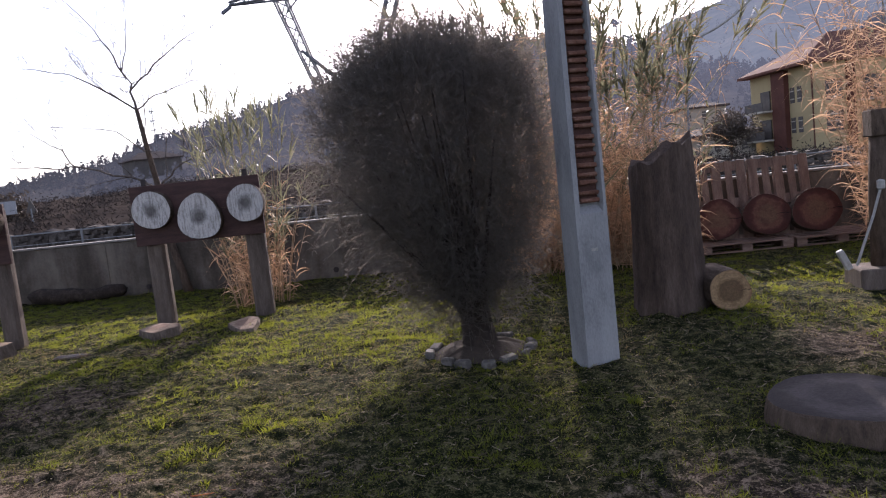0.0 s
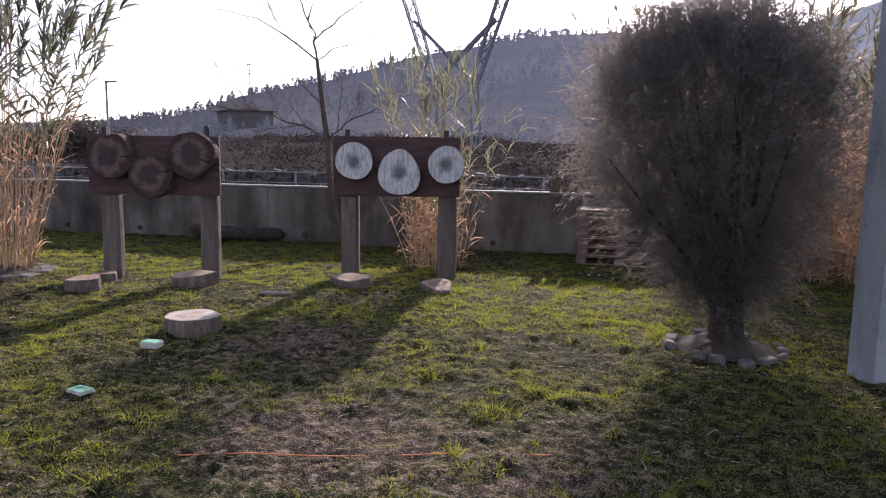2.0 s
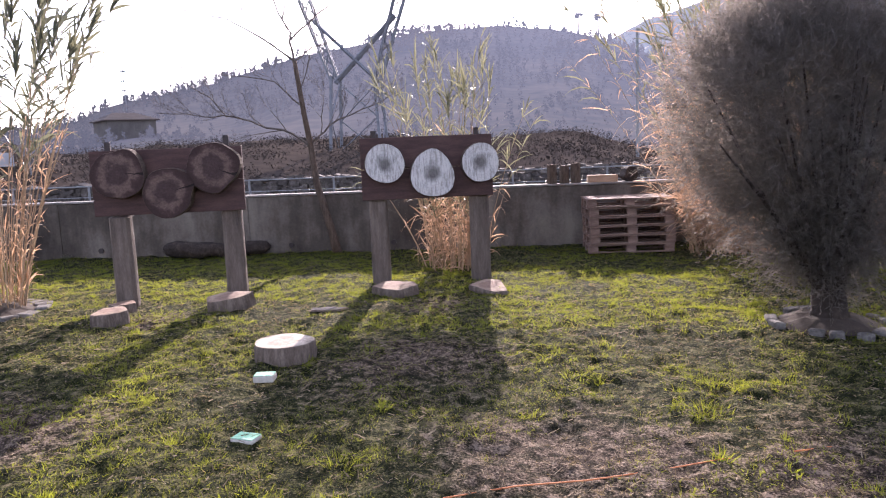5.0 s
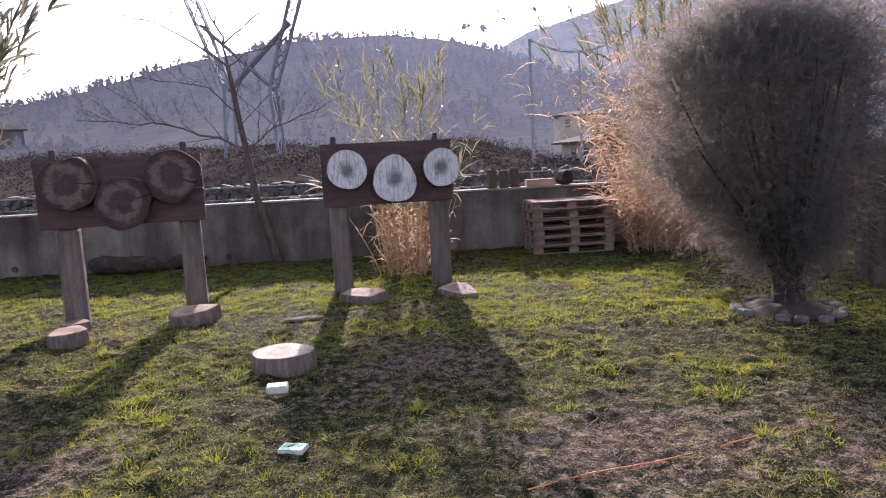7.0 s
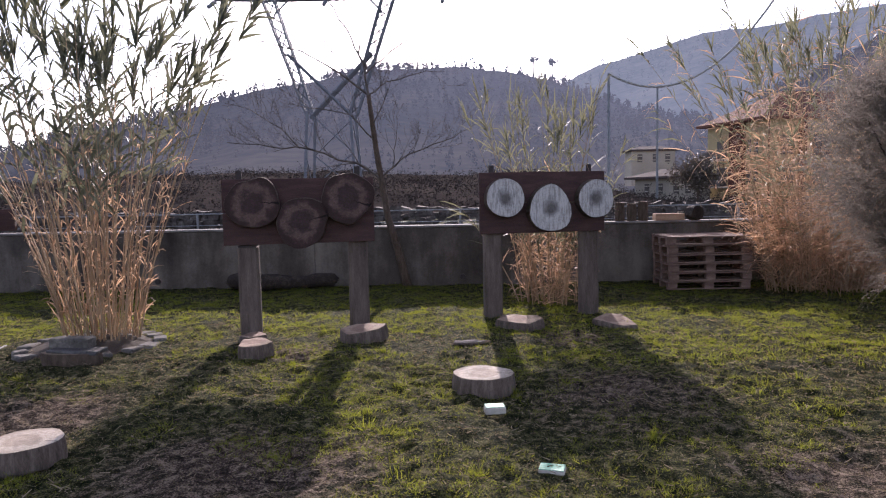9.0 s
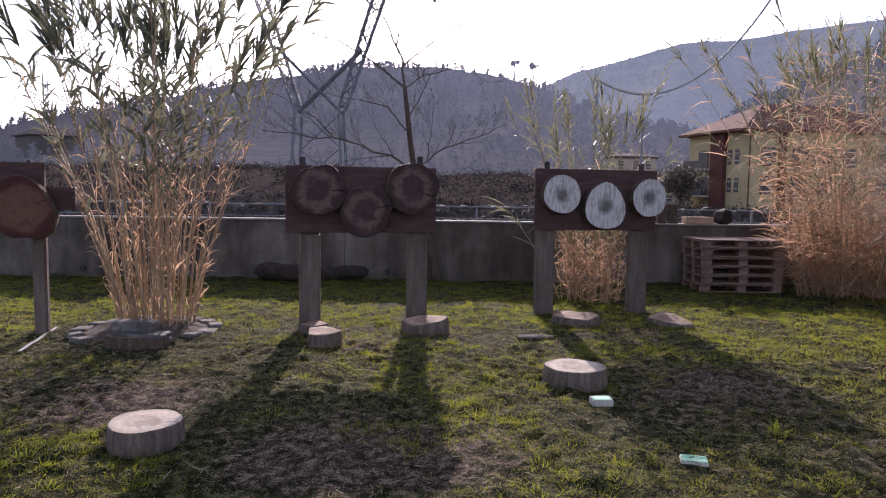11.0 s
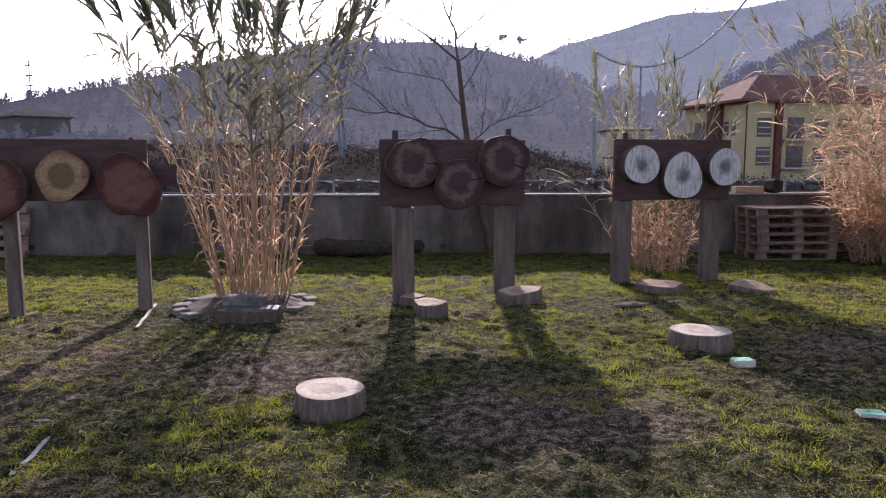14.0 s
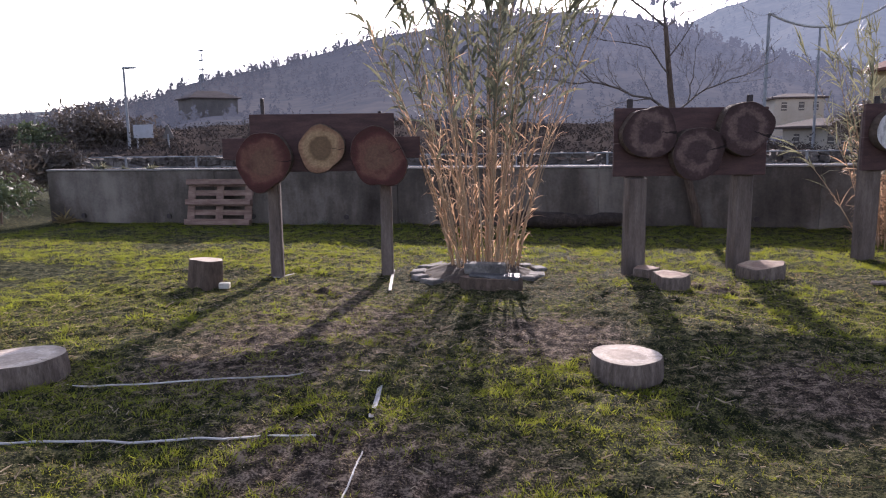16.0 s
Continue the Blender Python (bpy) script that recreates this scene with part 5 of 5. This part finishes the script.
def umbrella_pine(az, h, r, seed):
    """A tall bare stem with a flat crown of clumps, on the hill's ridge."""
    i = int(np.argmin(np.abs(HA - az)))
    x, y, z = HV[29, i]
    root = thing("pine_tree", pose(x, y, z - 1.0), "tall thin pine with a flat crown on the ridge", "tree", "pines on the ridge")
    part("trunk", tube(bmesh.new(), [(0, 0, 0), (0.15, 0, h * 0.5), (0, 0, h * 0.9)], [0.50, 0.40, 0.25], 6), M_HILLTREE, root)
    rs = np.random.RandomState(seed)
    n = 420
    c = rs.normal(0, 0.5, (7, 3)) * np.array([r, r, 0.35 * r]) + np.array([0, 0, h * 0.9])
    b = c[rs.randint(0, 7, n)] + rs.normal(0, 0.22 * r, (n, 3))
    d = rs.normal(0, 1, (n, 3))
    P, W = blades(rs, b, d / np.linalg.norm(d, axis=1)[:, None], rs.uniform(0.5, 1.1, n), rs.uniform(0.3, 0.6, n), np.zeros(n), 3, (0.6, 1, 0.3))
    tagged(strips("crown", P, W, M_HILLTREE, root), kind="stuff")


umbrella_pine(-0.9, 12.0, 2.2, 1)
umbrella_pine(0.5, 13.0, 3.0, 2)

M_BRUSH = leaf("winter_brush", (0.050, 0.042, 0.035), (0.105, 0.085, 0.066), (0.16, 0.12, 0.085), 0.15)
M_PINE = leaf("pine_green", (0.05, 0.065, 0.035), (0.10, 0.12, 0.06), (0.16, 0.2, 0.08), 0.2)
for i, (x, y, h, r, m, lb) in enumerate(((-49.0, 40.0, 3.1, 1.7, M_PINE, "rounded green pine beyond the wall"), (-46.0, 41.0, 4.4, 2.2, M_BRUSH, "bare brown roadside tree"), (-43.8, 43.0, 3.6, 2.0, M_BRUSH, "bare brown roadside tree"),
                                          (-53.0, 42.0, 3.0, 1.8, M_BRUSH, "bare brown roadside tree"), (-21.5, 14.0, 1.5, 0.7, M_BRUSH, "bare brown shrub behind the wall's end"), (9.5, 66.0, 4.4, 2.0, M_BRUSH, "bare brown tree beside the yellow house"))):
    leafy_tree("background_tree", x, y, h, r, 300 + i, m, lb, size=0.5 if y > 30 else 0.2)
leafy_tree("shrub", -18.3, 9.6, 0.9, 0.5, 320, M_PINE, "grey-green shrub at the wall's end", 0.03, 1500, 0.16, "shrub")
leafy_tree("shrub", -19.4, 10.2, 1.3, 0.9, 321, M_BRUSH, "dark bare shrub at the wall's end", 0.03, 2500, 0.18, "shrub")


# ---- houses ----
def window(parent, c, w, h, u, bars=3):
    """A shuttered window set into a wall; u: the wall's direction."""
    nrm = Vector((u.y, -u.x, 0))
    rot = Matrix((u, -nrm, Vector((0, 0, 1)))).transposed()
    fr = part("window", boxed((w, 0.10, h), c, rot), M_SHUTTER, parent)
    for i in range(bars):
        part("window_bar", boxed((w * 0.9, 0.12, 0.10), Vector(c) + Vector((0, 0, (i - (bars - 1) / 2) * h / bars)) + nrm * 0.03, rot), M_CREAM, fr)
    return fr


def house(name, corner, left_end, right_end, z0, eave, ridge, wall_m, label, overhang=0.9, roof_m=None):
    root = thing(name, pose(0, 0, 0), label, "house")
    c, le, re = (Vector((*p, 0)) for p in (corner, left_end, right_end))
    back = le + re - c
    bm = bmesh.new()
    lo = [bm.verts.new((p.x, p.y, z0)) for p in (c, re, back, le)]
    hi = [bm.verts.new((p.x, p.y, eave)) for p in (c, re, back, le)]
    for i in range(4):
        bm.faces.new((lo[i], lo[(i + 1) % 4], hi[(i + 1) % 4], hi[i]))
    bm.faces.new(hi)
    part("wall", bm, wall_m, root)
    mid = (c + back) / 2
    bm = bmesh.new()
    ev = [mid + (p - mid) * (1 + overhang / (p - mid).length * 1.4) for p in (c, re, back, le)]
    low = [bm.verts.new((p.x, p.y, eave - 0.1)) for p in ev]
    top = [bm.verts.new((p.x, p.y, eave + 0.15)) for p in ev]
    r1, r2 = mid + ((c + le) / 2 - mid) * 0.45, mid + ((re + back) / 2 - mid) * 0.45
    a, b = bm.verts.new((r1.x, r1.y, ridge)), bm.verts.new((r2.x, r2.y, ridge))
    for i in range(4):
        bm.faces.new((low[i], low[(i + 1) % 4], top[(i + 1) % 4], top[i]))
    bm.faces.new(low[::-1])
    bm.faces.new((top[0], top[1], b, a))
    bm.faces.new((top[1], top[2], b))
    bm.faces.new((top[2], top[3], a, b))
    bm.faces.new((top[3], top[0], a))
    part("roof", bm, roof_m or M_TILE, root)
    return root


HC, HL, HR = Vector((18.0, 74.2, 0)), Vector((14.2, 83.5, 0)), Vector((36.0, 79.5, 0))
hs = house("apartment_house", HC.xy, HL.xy, HR.xy, 0.0, 8.25, 11.6, M_YELLOW, "yellow rendered house with red tile roof and balconies")
ul, ur = (HL - HC).normalized(), (HR - HC).normalized()
turn_l = Matrix.Rotation(math.atan2(ul.y, ul.x), 3, "Z")
turn_r = Matrix.Rotation(math.atan2(ur.y, ur.x), 3, "Z")
front = Vector((ur.y, -ur.x, 0))
for z in (2.7, 5.6):
    for d in (1.9, 3.0):
        window(hs, HC + Vector((0, 0, z)) + ul * d, 0.65, 1.5, -ul, 2)
    for d in (2.0, 8.6, 11.4, 15.5):
        window(hs, HC + Vector((0, 0, z)) + ur * d, 1.6, 1.9, ur)
    fl = part("balcony", boxed((3.2, 1.4, 0.18), HC + Vector((-0.8, -0.5, z - 1.2)) + ul * 7.3, turn_l), M_CREAM, hs)
    part("balcony_rail", boxed((3.2, 0.06, 0.9), HC + Vector((-1.4, -0.8, z - 0.7)) + ul * 7.3, turn_l), M_SHUTTER, fl)
    part("balcony_dark_panel", boxed((1.6, 0.1, 2.0), HC + Vector((-0.1, -0.05, z - 0.1)) + ul * 7.3, turn_l), M_SHUTTER, hs)
    fl = part("balcony", boxed((3.0, 0.9, 0.16), HC + Vector((0, 0, z - 1.25)) + ur * 5.4 + front * 0.45, turn_r), M_CREAM, hs)
    for k in range(3):
        part("balcony_rail", boxed((3.0, 0.05, 0.06), HC + Vector((0, 0, z - 0.95 + 0.28 * k)) + ur * 5.4 + front * 0.88, turn_r), M_BROWN, fl)
    # dark panel put in for the shade of the recess behind this balcony
    part("balcony_dark_panel", boxed((1.9, 0.1, 2.2), HC + Vector((0, 0, z - 0.05)) + ur * 5.6 + front * 0.02, turn_r), M_SHUTTER, hs)
part("brown_bay", boxed((2.1, 0.7, 8.1), HC + Vector((-0.15, -0.1, 4.05)) + ul * 4.6, turn_l), M_BROWN, hs, "dark brown recessed bay")
part("downpipe", boxed((0.12, 0.12, 8.1), HC + Vector((-0.05, -0.08, 4.05))), M_BROWN, hs)
part("pillar", boxed((0.7, 0.5, 8.1), HC + Vector((0, 0, 4.05)) + ur * 3.5 + front * 0.15, turn_r), M_BROWN, hs, "dark brown pillar")

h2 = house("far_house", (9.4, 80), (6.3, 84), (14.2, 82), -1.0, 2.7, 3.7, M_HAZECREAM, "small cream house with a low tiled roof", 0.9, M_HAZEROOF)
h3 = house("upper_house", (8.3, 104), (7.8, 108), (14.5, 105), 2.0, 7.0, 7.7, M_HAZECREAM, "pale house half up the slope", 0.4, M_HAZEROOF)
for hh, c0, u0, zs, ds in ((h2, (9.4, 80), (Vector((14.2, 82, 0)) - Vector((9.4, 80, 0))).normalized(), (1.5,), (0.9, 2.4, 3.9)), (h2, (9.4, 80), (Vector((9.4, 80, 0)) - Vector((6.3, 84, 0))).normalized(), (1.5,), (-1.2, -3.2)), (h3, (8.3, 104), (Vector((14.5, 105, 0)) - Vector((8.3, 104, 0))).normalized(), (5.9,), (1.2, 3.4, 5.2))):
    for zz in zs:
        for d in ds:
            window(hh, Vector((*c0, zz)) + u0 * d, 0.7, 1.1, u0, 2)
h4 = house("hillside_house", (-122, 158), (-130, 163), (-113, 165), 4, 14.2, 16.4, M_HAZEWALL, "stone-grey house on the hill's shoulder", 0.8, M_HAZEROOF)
for d, z in ((3.0, 12.2), (7.0, 12.2), (3.0, 8.6), (7.0, 8.6)):
    part("window", boxed((1.3, 0.3, 1.8), Vector((-122, 158, z)) + Vector((9, 7, 0)).normalized() * d, Matrix.Rotation(math.atan2(7, 9), 3, "Z")), M_SHUTTER, h4)

rs = np.random.RandomState(71)
n = 46
t = rs.uniform(-14, 24, n)
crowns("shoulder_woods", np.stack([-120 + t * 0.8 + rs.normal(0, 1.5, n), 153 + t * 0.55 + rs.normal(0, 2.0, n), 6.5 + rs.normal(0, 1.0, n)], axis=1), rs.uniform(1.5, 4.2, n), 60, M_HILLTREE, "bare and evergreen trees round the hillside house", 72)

# ---- poles, lamp, mast, signs ----
def simple_pole(name, x, y, h, r, label, category, z0=0.0, lean=0.0):
    ob = part(name, tube(bmesh.new(), [(0, 0, z0), (lean, 0, h)], [r, r * 0.7], 8), M_STEEL)
    ob.matrix_world = pose(x, y, 0)
    return tagged(ob, label, category)


simple_pole("wire_pole", 1.35, 62, 11.3, 0.16, "grey pole carrying an overhead wire", "pole")
simple_pole("wire_pole", 6.6, 70, 11.2, 0.13, "grey pole far beside the houses", "pole")
wire = bmesh.new()
tube(wire, [(1.35 + u, 62 + 0.1 * u, 11.3 - 0.604 * u + 0.0753 * u * u) for u in np.linspace(0, 19, 30)], [0.10] * 30, 6)
tagged(part("overhead_wire", wire, M_TAPE), "pale overhead wire sagging from a pole", "wire")
lamp = thing("street_lamp", pose(-41.4, 40, 0), "tall thin street lamp on the road beyond", "street lamp")
part("pole", tube(bmesh.new(), [(0, 0, 0), (-0.05, 0, 6.7)], [0.11, 0.07], 8), M_STEEL, lamp)
part("lamp_head", boxed((1.0, 0.25, 0.12), (0.4, 0, 6.72), bevel=0.03), M_STEEL, lamp)
sg = thing("road_sign", pose(-40.9, 40.2, 0), "grey direction sign on a pole by the road", "road sign")
part("pole", tube(bmesh.new(), [(0, 0, 0), (0, 0, 2.9)], [0.06, 0.06], 8), M_STEEL, sg)
part("sign_panel", boxed((1.6, 0.06, 0.9), (0.55, -0.05, 2.5), bevel=0.02), M_SIGN, sg)
sg = thing("road_sign", pose(-38.4, 40.2, 0), "triangular road sign seen from behind", "road sign")
part("pole", tube(bmesh.new(), [(0, 0, 0), (0, 0, 2.3)], [0.06, 0.06], 8), M_STEEL, sg)
bm = bmesh.new()
tri = [bm.verts.new(p) for p in ((-0.5, 0, 2.0), (0.5, 0, 2.0), (0, 0, 2.95))]
f = bm.faces.new(tri)
ex = bmesh.ops.extrude_face_region(bm, geom=[f])
for v in [g for g in ex["geom"] if isinstance(g, bmesh.types.BMVert)]:
    v.co.y += 0.05
part("sign_panel", bm, M_SHUTTER, sg)
mast = thing("antenna_mast", pose(-196, 268, 22), "red-white radio mast on the hill", "mast")
bm = bmesh.new()
for sx, sy in ((-1, -1), (1, -1), (0, 1)):
    tube(bm, [(sx * 0.7, sy * 0.7, 0), (sx * 0.45, sy * 0.45, 23)], [0.10, 0.10], 4)
for i in range(12):
    for sx, sy, tx, ty in ((-1, -1, 1, -1), (1, -1, 0, 1), (0, 1, -1, -1)):
        tube(bm, [(sx * 0.6, sy * 0.6, i * 1.9), (tx * 0.6, ty * 0.6, i * 1.9 + 1.9)], [0.07, 0.07], 3)
part("lattice", bm, M_STEEL, mast)
for z in (13, 17, 21):
    part("antenna", boxed((2.6, 0.5, 0.5), (0, 0, z)), M_STEEL, mast)


# ---- grass ----
def grass(name, n_tuft, area, per, radius, hmin, hmax, seed, label, material, worn=0.85, width=(0.0035, 0.007), splay=0.55, thresh=-9.0, k_pts=2):
    """Grass in small clumps; thinner where the ground is worn."""
    rs = np.random.RandomState(seed)
    x, y = rs.uniform(area[0], area[1], n_tuft), rs.uniform(area[2], area[3], n_tuft)
    field = 0.6 * lattice_noise(x, y, 0.9) + 0.5 * lattice_noise(x + 5, y, 0.33) + rs.normal(0, 0.35, n_tuft)
    keep = (rs.uniform(size=n_tuft) > worn * wear_at(x, y)) & (field > thresh)
    x, y = x[keep], y[keep]
    k = len(x)
    off = rs.normal(0, 1, (k * per, 2)) * np.repeat(radius * rs.uniform(0.5, 1.4, k), per)[:, None]
    B = np.repeat(np.stack([x, y], axis=1), per, axis=0) + off
    ln = np.repeat(rs.uniform(hmin, hmax, k), per) * rs.uniform(0.45, 1.15, k * per)
    d = rs.normal(0, splay, (k * per, 3))
    d[:, :2] += off / (2.5 * radius)
    d[:, 2] = 1.0
    d /= np.linalg.norm(d, axis=1)[:, None]
    base = np.concatenate([B, ground_z(B[:, 0], B[:, 1])[:, None] - 0.004], axis=1)
    P, W = blades(rs, base, d, ln, rs.uniform(width[0], width[1], k * per), rs.uniform(0.0, 0.7, k * per), k_pts, (1.0, 0.12) if k_pts == 2 else (1.0, 0.8, 0.1))
    return tagged(strips(name, P, W, material), label, "grass", kind="stuff")


NEAR, BACK = (-13.0, 3.5, 1.4, 6.3), (-17.0, 4.5, 6.3, 11.7)
grass("grass", 27500, NEAR, 18, 0.036, 0.016, 0.042, 1, "short fresh green grass in small clumps", M_GRASS, 0.9, (0.0022, 0.0048), 0.65, -0.35)
grass("dry_grass", 13000, NEAR, 9, 0.035, 0.016, 0.042, 4, "flattened straw-coloured dead grass", M_DRYGRASS, 0.4, (0.002, 0.0042), 1.0)
grass("grass", 16500, BACK, 17, 0.045, 0.032, 0.070, 2, "bright backlit grass towards the wall", M_GRASS, 0.7, (0.004, 0.008), 0.5, -0.4)
grass("dry_grass", 5000, BACK, 8, 0.05, 0.03, 0.06, 5, "straw-coloured dead grass near the wall", M_DRYGRASS, 0.5, (0.004, 0.008), 0.9)
grass("grass_tufts", 5200, (-13.0, 3.5, 1.4, 8.0), 30, 0.040, 0.026, 0.062, 7, "fresh green grass standing in clumps", M_GRASS, 0.75, (0.0026, 0.0055), 0.5, -0.1)
grass("grass_tufts", 800, (-13.5, 3.5, 1.6, 9.5), 46, 0.045, 0.045, 0.095, 3, "taller fresh green grass tufts", M_GRASS, 0.5, (0.003, 0.006), 0.4, 0.0, 3)
grass("grass_tufts", 1300, (-11.0, 2.0, 1.3, 4.6), 56, 0.045, 0.030, 0.070, 6, "lush green tufts between patches of bare earth", M_GRASS, 0.25, (0.0022, 0.0045), 0.45, 0.2, 3)
rs = np.random.RandomState(44)
n = 60000
x, y = rs.uniform(-12, 3, n), rs.uniform(1.5, 8.0, n)
a = rs.uniform(0, 6.28, n)
d = np.stack([np.cos(a), np.sin(a), rs.uniform(-0.05, 0.55, n)], axis=1)
P, W = blades(rs, np.stack([x, y, ground_z(x, y) + 0.008], axis=1), d, 0.008 + 0.05 * rs.uniform(0, 1, n) ** 4, rs.uniform(0.002, 0.009, n), rs.uniform(0, 0.1, n), 2, (1.0, 0.5))
tagged(strips("straw_litter", P, W, M_LITTER), "dry straw bits and leaf litter on the ground", "litter", kind="stuff")
